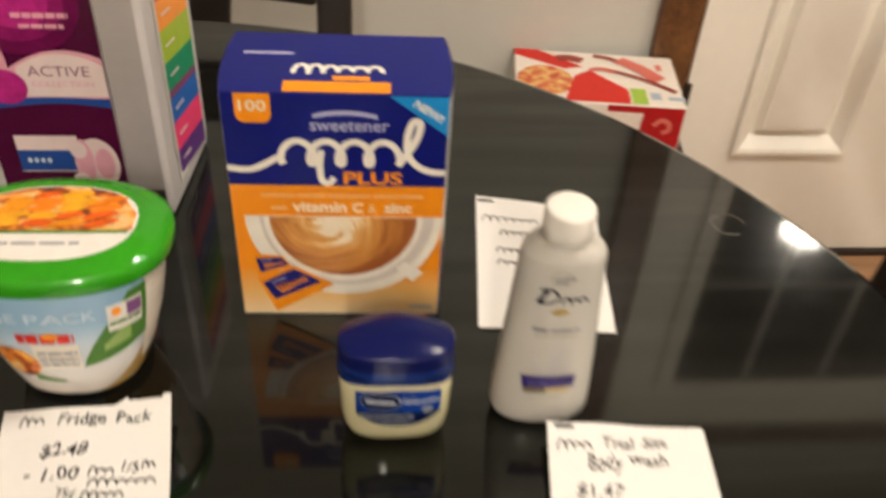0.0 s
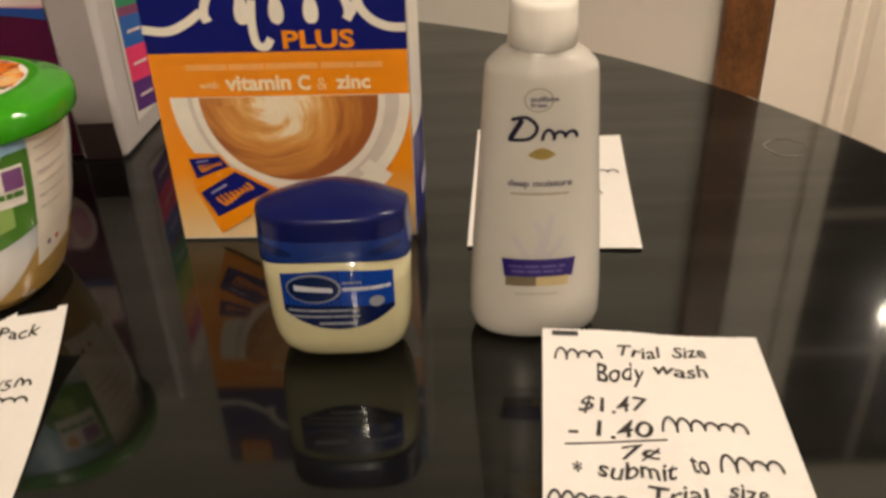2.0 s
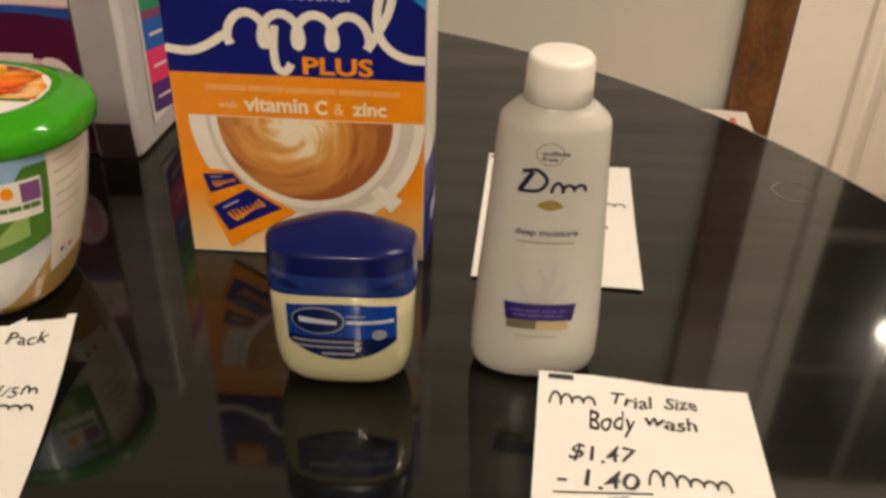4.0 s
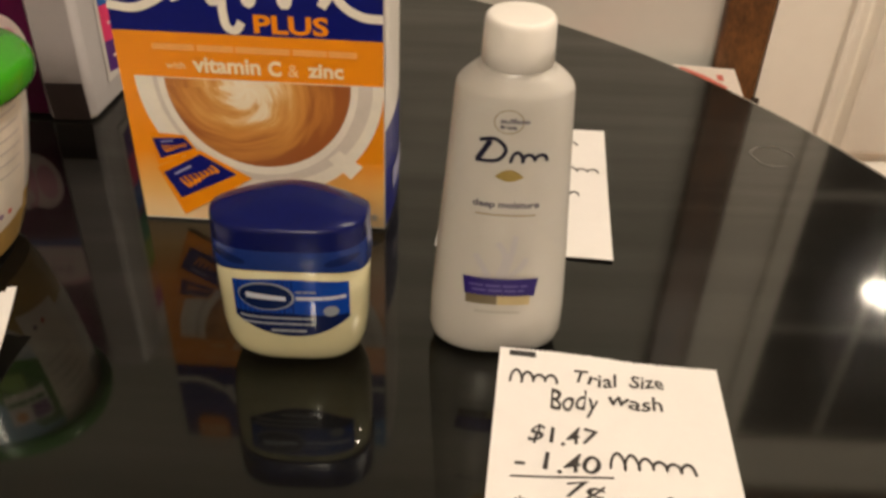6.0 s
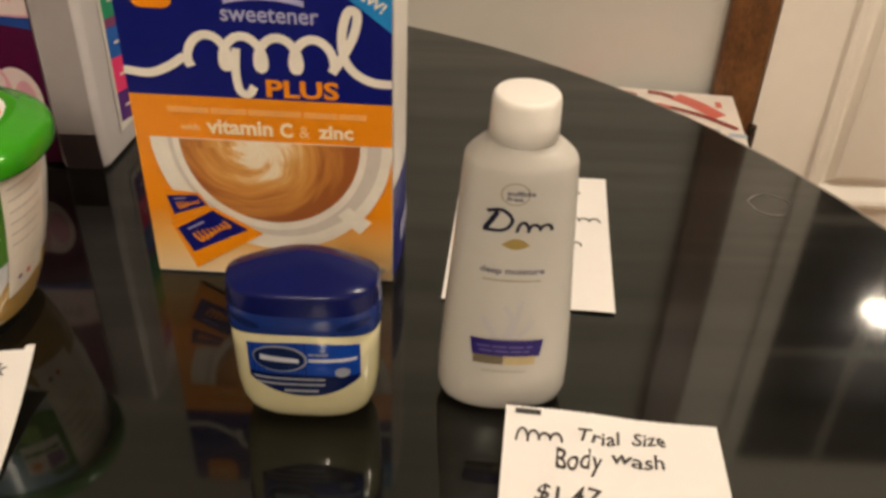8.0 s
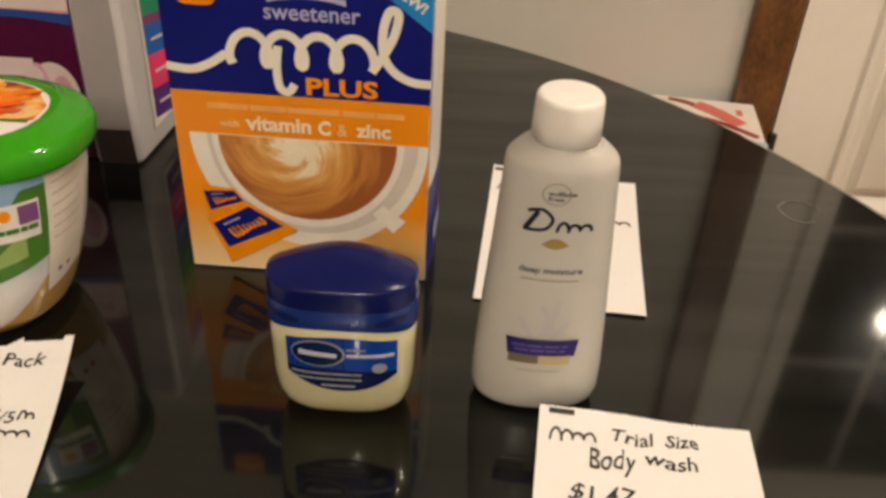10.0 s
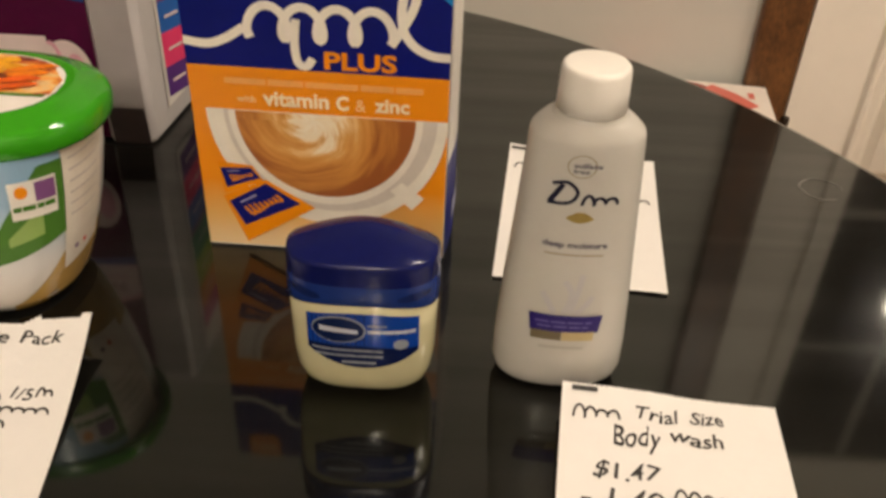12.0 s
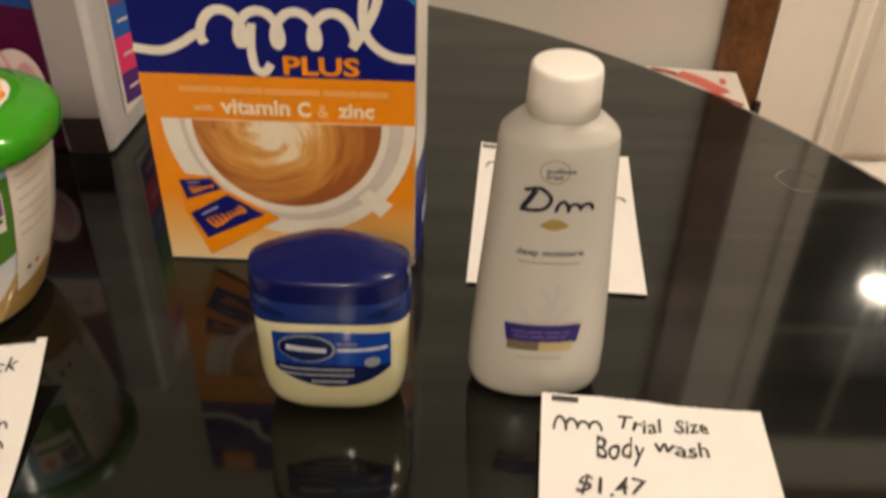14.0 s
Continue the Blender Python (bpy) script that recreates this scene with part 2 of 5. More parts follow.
M_BOTTLE = mat("white_bottle_plastic", (0.515, 0.495, 0.45), 0.27, vary=0.02, scale=30, bump=0.03, subsurface=0.1)
M_CAP = mat("white_cap_plastic", (0.80, 0.765, 0.705), 0.38, vary=0.02, scale=30)
M_SCRIPT = ink("dark_script", (0.012, 0.012, 0.03), 0.3)
M_GOLD = mat("gold_foil", (0.40, 0.29, 0.09), 0.35, metal=0.6, vary=0.15, scale=90)
M_GOLDPALE = ink("pale_gold_print", (0.47, 0.37, 0.19), 0.35)
M_RINGGOLD = ink("ring_print", (0.33, 0.27, 0.19), 0.35)
M_GOLDDARK = ink("olive_print", (0.15, 0.12, 0.07), 0.35)
M_VIOLET = ink("violet_print", (0.022, 0.012, 0.13), 0.3)
M_VIOLETTEXT = ink("violet_text", (0.10, 0.08, 0.26), 0.3)
M_WASH = ink("lavender_wash", (0.45, 0.43, 0.435), 0.32, vary=0.03)
M_FAINT = ink("faint_print", (0.40, 0.375, 0.33), 0.35)
M_GREYTEXT = ink("grey_text", (0.13, 0.12, 0.15), 0.35)

M_LIDGREEN = mat("green_lid_plastic", (0.038, 0.29, 0.008), 0.10, vary=0.08, scale=25)
M_TUB = mat("clear_tub", (0.74, 0.72, 0.68), 0.18, vary=0.03, scale=20, subsurface=0.15, coat=0.4)
M_JUICE = mat("juice_in_tub", (0.52, 0.33, 0.10), 0.2, vary=0.12, scale=30, coat=0.4)
M_FRUIT = ramp_picture("peach_print", [(0.34, (0.09, 0.03, 0.012)), (0.44, (0.40, 0.07, 0.015)), (0.50, (0.80, 0.26, 0.03)), (0.55, (0.84, 0.42, 0.08)), (0.62, (0.80, 0.56, 0.26)), (0.74, (0.42, 0.14, 0.03))], 120, 0.3, stretch=(0.8, 1.4, 1.4))
SLICES = [ink("slice_orange", (0.86, 0.29, 0.012), 0.25, vary=0.35), ink("slice_yellow", (0.86, 0.38, 0.02), 0.25, vary=0.3),
          ink("slice_red", (0.74, 0.12, 0.012), 0.25, vary=0.3), ink("slice_deep_orange", (0.84, 0.22, 0.012), 0.25, vary=0.25)]
M_SKYPALE = ink("pale_sky_print", (0.56, 0.66, 0.75), 0.22)
M_SLEEVE = gradient_print("sky_sleeve_print", [(0.15, (0.72, 0.66, 0.60)), (0.50, (0.71, 0.70, 0.69)), (0.80, (0.50, 0.62, 0.73)), (1.0, (0.30, 0.48, 0.66))], 0.006, 0.066, 0.10)
M_LEAF = ink("leaf_green_print", (0.075, 0.20, 0.03), 0.10)
M_LEAFPALE = ink("pale_green_print", (0.28, 0.42, 0.12), 0.10)
M_FACTS = ink("facts_panel", (0.80, 0.745, 0.65), 0.12)
M_RED = ink("red_print", (0.62, 0.03, 0.02), 0.3)
M_PURPLETAG = ink("purple_tag", (0.20, 0.08, 0.22), 0.3)

M_PACKWHITE = mat("white_film", (0.54, 0.51, 0.505), 0.3, vary=0.04, scale=14, bump=0.12, bump_scale=50)
M_PACKSTRIP = mat("grey_film", (0.37, 0.34, 0.335), 0.3, vary=0.05, scale=14, bump=0.12, bump_scale=50)
M_PLUM = mat("plum_film", (0.075, 0.0025, 0.036), 0.25, vary=0.2, scale=12, bump=0.08, bump_scale=40)
M_STRIPFOOT = mat("dark_strip_foot", (0.055, 0.040, 0.040), 0.3, vary=0.2, scale=14)
M_MAGENTA = ink("magenta_print", (0.42, 0.02, 0.20), 0.3, vary=0.35)
M_BLOOM = ink("plum_bloom", (0.13, 0.004, 0.062), 0.3, vary=0.3)
M_BLOOMMID = ink("rose_plum_bloom", (0.24, 0.009, 0.115), 0.3, vary=0.35)
M_PINK = ink("pink_print", (0.72, 0.36, 0.44), 0.3, vary=0.1)
M_PINKPALE = ink("pale_pink_print", (0.78, 0.64, 0.62), 0.3)
M_PINKGREY = ink("plum_text", (0.25, 0.10, 0.16), 0.3)
M_WAVE = ink("blue_wave_print", (0.02, 0.07, 0.30), 0.3)
STRIPES = [ink("stripe_purple", (0.10, 0.03, 0.20), 0.3), ink("stripe_rose", (0.80, 0.05, 0.17), 0.3),
           ink("stripe_blue", (0.02, 0.12, 0.45), 0.3), ink("stripe_plum", (0.22, 0.05, 0.14), 0.3),
           ink("stripe_green", (0.02, 0.26, 0.13), 0.3), ink("stripe_lime", (0.36, 0.50, 0.04), 0.3),
           ink("stripe_orange", (0.88, 0.30, 0.03), 0.3), ink("stripe_magenta", (0.55, 0.05, 0.25), 0.3)]
M_CHERRY = ink("cherry_carton", (0.42, 0.012, 0.015), 0.35)
M_SNACK = ink("white_snack_carton", (0.82, 0.74, 0.66), 0.35)
M_BROWNPRINT = ink("brown_print", (0.30, 0.055, 0.04), 0.35)
M_SALMON = ink("salmon_print", (0.66, 0.17, 0.13), 0.35)
M_LIME = ink("lime_print", (0.38, 0.55, 0.08), 0.35)
M_STEEL = ink("steel_blue_print", (0.42, 0.48, 0.56), 0.35)
M_CRUST = ramp_picture("crust_print", [(0.34, (0.50, 0.05, 0.02)), (0.46, (0.66, 0.20, 0.06)), (0.56, (0.74, 0.42, 0.14)), (0.68, (0.80, 0.58, 0.26))], 70, 0.35)


# ---- mesh helpers ----
def mesh_of(bm, name, smooth=False):
    me = bpy.data.meshes.new(name)
    bmesh.ops.recalc_face_normals(bm, faces=bm.faces)
    bm.to_mesh(me)
    bm.free()
    if smooth:
        for p in me.polygons:
            p.use_smooth = True
    return me


def thing(name, label, category, kind="", group="", at=(0, 0, 0), turn=0):
    ob = new(name)
    ob.empty_display_size = 0.02
    ob.matrix_basis = pose(*at, 0, 0, turn)
    return tagged(ob, label, category, group, kind)


def part(name, bm, material, parent, label="", smooth=False, bevel=0.0):
    me = mesh_of(bm, name, smooth) if isinstance(bm, bmesh.types.BMesh) else bm
    me.materials.append(material)
    ob = new(name, me)
    ob.parent = parent
    if bevel:
        mod = ob.modifiers.new("edge", "BEVEL")
        mod.width, mod.segments, mod.limit_method = bevel, 2, "ANGLE"
    if label:
        ob["label"] = label
    return ob


def structure(name, bm, material, label, category, bevel=0.0):
    ob = part(name, bm, material, None, label, bevel=bevel)
    return tagged(ob, label, category, kind="structure")


def block(x0, x1, y0, y1, z0, z1, bm=None):
    bm = bm or bmesh.new()
    m = Matrix.Translation(((x0 + x1) / 2, (y0 + y1) / 2, (z0 + z1) / 2)) @ Matrix.Diagonal((x1 - x0, y1 - y0, z1 - z0, 1))
    bmesh.ops.create_cube(bm, size=1, matrix=m)
    return bm


def loft(rings, cap_low=True, cap_high=True):
    """A skin over rings of equal count."""
    bm = bmesh.new()
    rows = [[bm.verts.new(p) for p in r] for r in rings]
    n = len(rows[0])
    for a, b in zip(rows, rows[1:]):
        for i in range(n):
            bm.faces.new((a[i], a[(i + 1) % n], b[(i + 1) % n], b[i]))
    if cap_low:
        bm.faces.new(rows[0][::-1])
    if cap_high:
        bm.faces.new(rows[-1])
    return bm


def oval(cx, cy, z, a, b, n=2.0, count=72):
    out = []
    for i in range(count):
        t = 2 * math.pi * i / count
        c, s = math.cos(t), math.sin(t)
        out.append((cx + a * math.copysign(abs(c) ** (2 / n), c), cy + b * math.copysign(abs(s) ** (2 / n), s), z))
    return out


def dee(z, a, b, front_n, back_n, count=96):
    """An oval with a flatter front (towards -y) and a rounder back."""
    out = []
    for i in range(count):
        t = 2 * math.pi * i / count
        c, s = math.cos(t), math.sin(t)
        n = front_n if s < 0 else back_n
        out.append((a * math.copysign(abs(c) ** (2 / n), c), b * math.copysign(abs(s) ** (2 / n), s), z))
    return out


def profile_at(profile, z):
    for (z0, a0, b0), (z1, a1, b1) in zip(profile, profile[1:]):
        if z0 <= z <= z1 and z1 > z0:
            k = (z - z0) / (z1 - z0)
            return a0 + k * (a1 - a0), b0 + k * (b1 - b0)
    return profile[-1][1:]


# flat shapes, as (verts, faces) in two coordinates
def rect(u0, u1, v0, v1, nu=1, nv=1):
    vs = [(u0 + (u1 - u0) * i / nu, v0 + (v1 - v0) * j / nv) for j in range(nv + 1) for i in range(nu + 1)]
    fs = [(j * (nu + 1) + i, j * (nu + 1) + i + 1, (j + 1) * (nu + 1) + i + 1, (j + 1) * (nu + 1) + i) for j in range(nv) for i in range(nu)]
    return vs, fs


def band(u0, u1, low, high, nu=16, nv=4):
    """The patch between two edges given as functions of u."""
    vs = []
    for j in range(nv + 1):
        for i in range(nu + 1):
            u = u0 + (u1 - u0) * i / nu
            vs.append((u, low(u) + (high(u) - low(u)) * j / nv))
    return vs, rect(0, 1, 0, 1, nu, nv)[1]


def disc(cu, cv, ru, rv, n=40, floor=-9, roof=9, inner=0.0):
    vs, fs = [], []
    rad = [inner + (1 - inner) * k / 5 for k in range(6)]
    for r in rad:
        for i in range(n):
            t = 2 * math.pi * i / n
            vs.append((cu + ru * r * math.cos(t), min(roof, max(floor, cv + rv * r * math.sin(t)))))
    for k in range(5):
        for i in range(n):
            f = (k * n + i, k * n + (i + 1) % n, (k + 1) * n + (i + 1) % n, (k + 1) * n + i)
            fs.append(f)
    return vs, fs


def poly(*pts):
    return list(pts), [tuple(range(len(pts)))]


def smooth_line(pts, steps=8):
    out = []
    p = [pts[0], *pts, pts[-1]]
    for a, b, c, d in zip(p, p[1:], p[2:], p[3:]):
        for k in range(steps):
            t = k / steps
            out.append(tuple(0.5 * (2 * b[i] + (c[i] - a[i]) * t + (2 * a[i] - 5 * b[i] + 4 * c[i] - d[i]) * t * t + (3 * b[i] - a[i] - 3 * c[i] + d[i]) * t ** 3) for i in (0, 1)))
    return out + [pts[-1]]


def stroke(pts, width, steps=8, line=None):
    line = line or smooth_line(pts, steps)
    vs, fs = [], []
    for i, p in enumerate(line):
        a, b = line[max(0, i - 1)], line[min(len(line) - 1, i + 1)]
        d = math.hypot(b[0] - a[0], b[1] - a[1]) or 1
        nx, ny = -(b[1] - a[1]) / d * width / 2, (b[0] - a[0]) / d * width / 2
        vs += [(p[0] - nx, p[1] - ny), (p[0] + nx, p[1] + ny)]
        if i:
            k = 2 * i
            fs.append((k - 2, k - 1, k + 1, k))
    return vs, fs


def words(text, u0, u1, v0, v1, bold=0.0, shear=0.0):
    """Lettering fitted into a box."""
    cu = bpy.data.curves.new("lettering", "FONT")
    cu.body, cu.offset, cu.shear, cu.resolution_u = text, bold, shear, 3
    ob = bpy.data.objects.new("lettering", cu)
    scene.collection.objects.link(ob)
    me = bpy.data.meshes.new_from_object(ob.evaluated_get(bpy.context.evaluated_depsgraph_get()))
    vs, fs = [tuple(v.co[:2]) for v in me.vertices], [tuple(p.vertices) for p in me.polygons]
    bpy.data.objects.remove(ob)
    bpy.data.curves.remove(cu)
    bpy.data.meshes.remove(me)
    x0, x1 = min(v[0] for v in vs), max(v[0] for v in vs)
    y0, y1 = min(v[1] for v in vs), max(v[1] for v in vs)
    return [(u0 + (x - x0) / (x1 - x0) * (u1 - u0), v0 + (y - y0) / (y1 - y0) * (v1 - v0)) for x, y in vs], fs


def dashes(u0, u1, v0, v1, seed=1, gap=0.12):
    """Unreadable words as plain bars."""
    rng = random.Random(seed)
    vs, fs, u = [], [], u0
    while u < u1 - 1e-6:
        w = min(u1 - u, (u1 - u0) * rng.uniform(0.16, 0.34))
        k = len(vs)
        a, f = rect(u, u + w * (1 - gap), v0, v1, 3, 1)
        vs += a
        fs += [tuple(i + k for i in q) for q in f]
        u += w
    return vs, fs


def scribble(u0, u1, v0, v1, loops, width):
    """A plain looping flourish in place of a written mark."""
    line = []
    n = loops * 14
    for i in range(n + 1):
        t = 2 * math.pi * loops * i / n
        k = i / n
        amp = (v1 - v0) / 2 * (0.72 + 0.28 * math.sin(5.3 * k + 1.0))
        line.append((u0 + (u1 - u0) * k - (u1 - u0) / loops * 0.20 * math.sin(t), (v0 + v1) / 2 - amp * math.cos(t)))
    return stroke(None, width, line=line)


def decal(name, shape, put, material, parent, off=0.0003, label="", rise=0.0):
    """A printed shape laid on a surface: put(u, v, off) gives the place."""
    vs, fs = shape
    bm = bmesh.new()
    n = max(1, len(vs))
    made = [bm.verts.new(put(u, v, off + rise * i / n)) for i, (u, v) in enumerate(vs)]
    for f in fs:
        try:
            bm.faces.new([made[i] for i in f])
        except ValueError:
            pass
    me = bpy.data.meshes.new(name)
    bm.to_mesh(me)
    bm.free()
    ob = part(name, me, material, parent, label)
    if len(fs) > 1 and any(k in name for k in ("_word", "line", "barcode", "small_print", "side_print")):
        ob["kind"] = "stuff"
    return ob


# ---- room ----
X0, X1, Y0 = -2.4, 2.7, -2.9
DOOR_L, DOOR_R, DOOR_T = 0.557, 1.321, 2.03
structure("floor", block(X0 - 0.1, X1 + 0.1, Y0 - 0.1, WALL_Y + 0.1, -0.1, 0), M_FLOOR, "warm brown oak floor under the table", "floor")
structure("ceiling", block(X0 - 0.1, X1 + 0.1, Y0 - 0.1, WALL_Y + 0.1, CEIL, CEIL + 0.1), M_CEIL, "off-white painted ceiling", "ceiling")
bm = block(X0 - 0.1, DOOR_L - 0.02, WALL_Y, WALL_Y + 0.12, 0, CEIL)
block(DOOR_R + 0.02, X1 + 0.1, WALL_Y, WALL_Y + 0.12, 0, CEIL, bm)
block(DOOR_L - 0.02, DOOR_R + 0.02, WALL_Y, WALL_Y + 0.12, DOOR_T + 0.02, CEIL, bm)
structure("wall_north", bm, M_WALL, "plain pale grey painted wall with a doorway", "wall")
structure("wall_south", block(X0 - 0.1, X1 + 0.1, Y0 - 0.1, Y0, 0, CEIL), M_WALL, "plain pale grey painted wall", "wall")
structure("wall_west", block(X0 - 0.1, X0, Y0, WALL_Y, 0, CEIL), M_WALL, "plain pale grey painted wall", "wall")
structure("wall_east", block(X1, X1 + 0.1, Y0, WALL_Y, 0, CEIL), M_WALL, "plain pale grey painted wall", "wall")
structure("backdrop", block(-3, 6, 6, 6.05, -0.5, 5), M_NIGHT, "dark night yard behind the door glass", "night")

# casing of stained wood
casing = thing("trim", "dark stained wooden casing round the white door", "door casing", kind="structure")
for nm, b in (("casing_side", (DOOR_L - 0.073, DOOR_L - 0.0015)), ("casing_side", (DOOR_R + 0.004, DOOR_R + 0.078))):
    bm = block(b[0], b[1], WALL_Y - 0.022, WALL_Y - 0.001, 0.001, DOOR_T + 0.08)
    part(nm, bm, M_TRIM, casing, bevel=0.006)
part("casing_head", block(DOOR_L - 0.003, DOOR_R + 0.003, WALL_Y - 0.022, WALL_Y - 0.001, DOOR_T + 0.006, DOOR_T + 0.08), M_TRIM, casing, bevel=0.006)
for x in ((DOOR_L - 0.018, DOOR_L - 0.003), (DOOR_R + 0.003, DOOR_R + 0.018)):
    part("jamb", block(*x, WALL_Y + 0.001, WALL_Y + 0.12, 0.001, DOOR_T + 0.003), M_TRIM, casing)
part("threshold", block(DOOR_L, DOOR_R, WALL_Y - 0.03, WALL_Y + 0.12, 0.001, 0.012), M_BLACKWOOD, casing)

bm = block(X0, DOOR_L - 0.08, WALL_Y - 0.014, WALL_Y - 0.001, 0.001, 0.085)
structure("baseboard", bm, M_DOOR, "white painted baseboard", "baseboard", bevel=0.004)

# half-glass door: two raised panels below, nine panes above
DOOR_F = WALL_Y - 0.020   # its face


def raised_panel(x0, x1, z0, z1, y):
    """A moulded frame sunk round a raised field."""
    bm = bmesh.new()
    steps = [(0.0, 0.0), (0.004, -0.009), (0.010, -0.010), (0.016, -0.007), (0.036, 0.013), (0.041, 0.0135), (0.052, 0.001), (0.058, 0.0)]
    rows = []
    for inset, dy in steps:
        rows.append([bm.verts.new(p) for p in ((x0 + inset, y + dy, z0 + inset), (x1 - inset, y + dy, z0 + inset), (x1 - inset, y + dy, z1 - inset), (x0 + inset, y + dy, z1 - inset))])
    for a, b in zip(rows, rows[1:]):
        for i in range(4):
            bm.faces.new((a[i], a[(i + 1) % 4], b[(i + 1) % 4], b[i]))
    bm.faces.new(rows[-1])
    return bm


door = thing("door_1", "cream-white half-glass door with nine panes and two moulded panels", "door", kind="structure")
HINGE_Z = 0.335
GX = [0.680, 0.858, 1.036, 1.214]
GZ = [1.000, 1.292, 1.585, 1.878]
PANELS = ((0.662, 0.882), (0.994, 1.214))
PZ = (0.234, 0.820)
xs = [DOOR_L, *PANELS[0], *PANELS[1], DOOR_R]
bm = bmesh.new()
D1 = DOOR_F + 0.04
for x0, x1, z0, z1 in ((xs[0], xs[5], 0.014, PZ[0]), (xs[0], xs[1], PZ[0], PZ[1]), (xs[2], xs[3], PZ[0], PZ[1]), (xs[4], xs[5], PZ[0], PZ[1]),
                       (xs[0], xs[5], PZ[1], GZ[0]), (xs[0], GX[0], GZ[0], GZ[3]), (GX[3], xs[5], GZ[0], GZ[3]), (xs[0], xs[5], GZ[3], DOOR_T)):
    block(x0, x1, DOOR_F, D1, z0, z1, bm)
part("slab", bm, M_DOOR, door)
for p in PANELS:
    part("panel", raised_panel(*p, *PZ, DOOR_F), M_DOOR, door)
    part("panel_back", block(*p, D1 - 0.012, D1, *PZ), M_DOOR, door)
bm = bmesh.new()
for x0, x1, z0, z1 in ((GX[0] - 0.028, GX[0] + 0.012, GZ[0] - 0.028, GZ[3] + 0.028), (GX[3] - 0.012, GX[3] + 0.028, GZ[0] - 0.028, GZ[3] + 0.028),
                       (GX[0] + 0.012, GX[3] - 0.012, GZ[0] - 0.028, GZ[0] + 0.012), (GX[0] + 0.012, GX[3] - 0.012, GZ[3] - 0.012, GZ[3] + 0.028)):
    block(x0, x1, DOOR_F - 0.012, DOOR_F - 0.001, z0, z1, bm)
part("glass_frame", bm, M_DOOR, door, bevel=0.004)
for x in GX[1:3]:
    part("muntin", block(x - 0.008, x + 0.008, DOOR_F + 0.0005, DOOR_F + 0.008, GZ[0] + 0.012, GZ[3] - 0.012), M_MUNTIN, door)
for z in GZ[1:3]:
    for x0, x1 in zip(GX, GX[1:]):
        part("muntin", block(x0 + 0.0085, x1 - 0.0085, DOOR_F + 0.0005, DOOR_F + 0.008, z - 0.008, z + 0.008), M_MUNTIN, door)
for x0, x1 in zip(GX, GX[1:]):
    for z0, z1 in zip(GZ, GZ[1:]):
        pane = part("pane", block(x0, x1, DOOR_F + 0.001, DOOR_F + 0.007, z0, z1), M_DARKPANE, door)
    pane.visible_shadow = False
bm = bmesh.new()
bmesh.ops.create_cone(bm, segments=16, radius1=0.0065, radius2=0.0065, depth=0.088, cap_ends=True, matrix=Matrix.Translation((DOOR_L - 0.001, DOOR_F - 0.006, HINGE_Z)))
part("hinge", bm, M_HINGE, door, "dark bronze hinge barrel", smooth=True, bevel=0.001)
knob = loft([[(1.272 + r * math.cos(2 * math.pi * i / 24), DOOR_F - d, 0.96 + r * math.sin(2 * math.pi * i / 24)) for i in range(24)] for d, r in ((0.001, 0.03), (0.006, 0.03), (0.01, 0.012), (0.03, 0.012), (0.038, 0.024), (0.055, 0.027), (0.062, 0.018))])
part("knob", knob, M_BRASS, door, "round brushed metal knob", smooth=True)


# ---- lamps ----
def recessed_light(x, y):
    lamp = thing("recessed_light", "round recessed ceiling light, switched on; one of the pair is added fill", "ceiling light", group="ceiling lights", at=(x, y, CEIL))
    ringed = []
    for r, z in ((0.078, -0.001), (0.078, -0.006), (0.096, -0.006), (0.1, -0.001)):
        ringed.append([(r * math.cos(2 * math.pi * i / 48), r * math.sin(2 * math.pi * i / 48), z) for i in range(48)])
    part("trim_ring", loft(ringed, False, False), M_LAMPTRIM, lamp, smooth=True)
    bm = bmesh.new()
    bmesh.ops.create_circle(bm, cap_ends=True, segments=48, radius=0.077, matrix=Matrix.Translation((0, 0, -0.003)))
    part("lens", bm, M_LAMP, lamp, "glowing warm white lens")


def bulb_fixture(x, y):
    lamp = thing("ceiling_fixture", "ceiling bar with three bare bulbs, switched on", "ceiling light", at=(x, y, CEIL))
    part("canopy", loft([oval(0, 0, z, r, r, count=32) for z, r in ((-0.001, 0.075), (-0.02, 0.07), (-0.03, 0.02), (-0.17, 0.012))]), M_BRASS, lamp, smooth=True)
    part("bar", block(-0.016, 0.016, -0.33, 0.33, -0.195, -0.165), M_BRASS, lamp, bevel=0.004)
    for k in (-1, 0, 1):
        bm = bmesh.new()
        bmesh.ops.create_cone(bm, segments=20, radius1=0.020, radius2=0.016, depth=0.04, cap_ends=True, matrix=Matrix.Translation((0, 0.28 * k, -0.2155)))
        part("socket", bm, M_BRASS, lamp, smooth=True, bevel=0.002)
        bm = bmesh.new()
        bmesh.ops.create_uvsphere(bm, u_segments=20, v_segments=12, radius=0.034, matrix=Matrix.Translation((0, 0.28 * k, -0.268)))
        part("bulb", bm, M_BULB, lamp, "glowing warm bulb", smooth=True)


recessed_light(1.62, -0.23)
# added light, itself out of view, to brighten the bottle's right side and door
recessed_light(0.75, 0.02)
bulb_fixture(-0.05, -1.95)

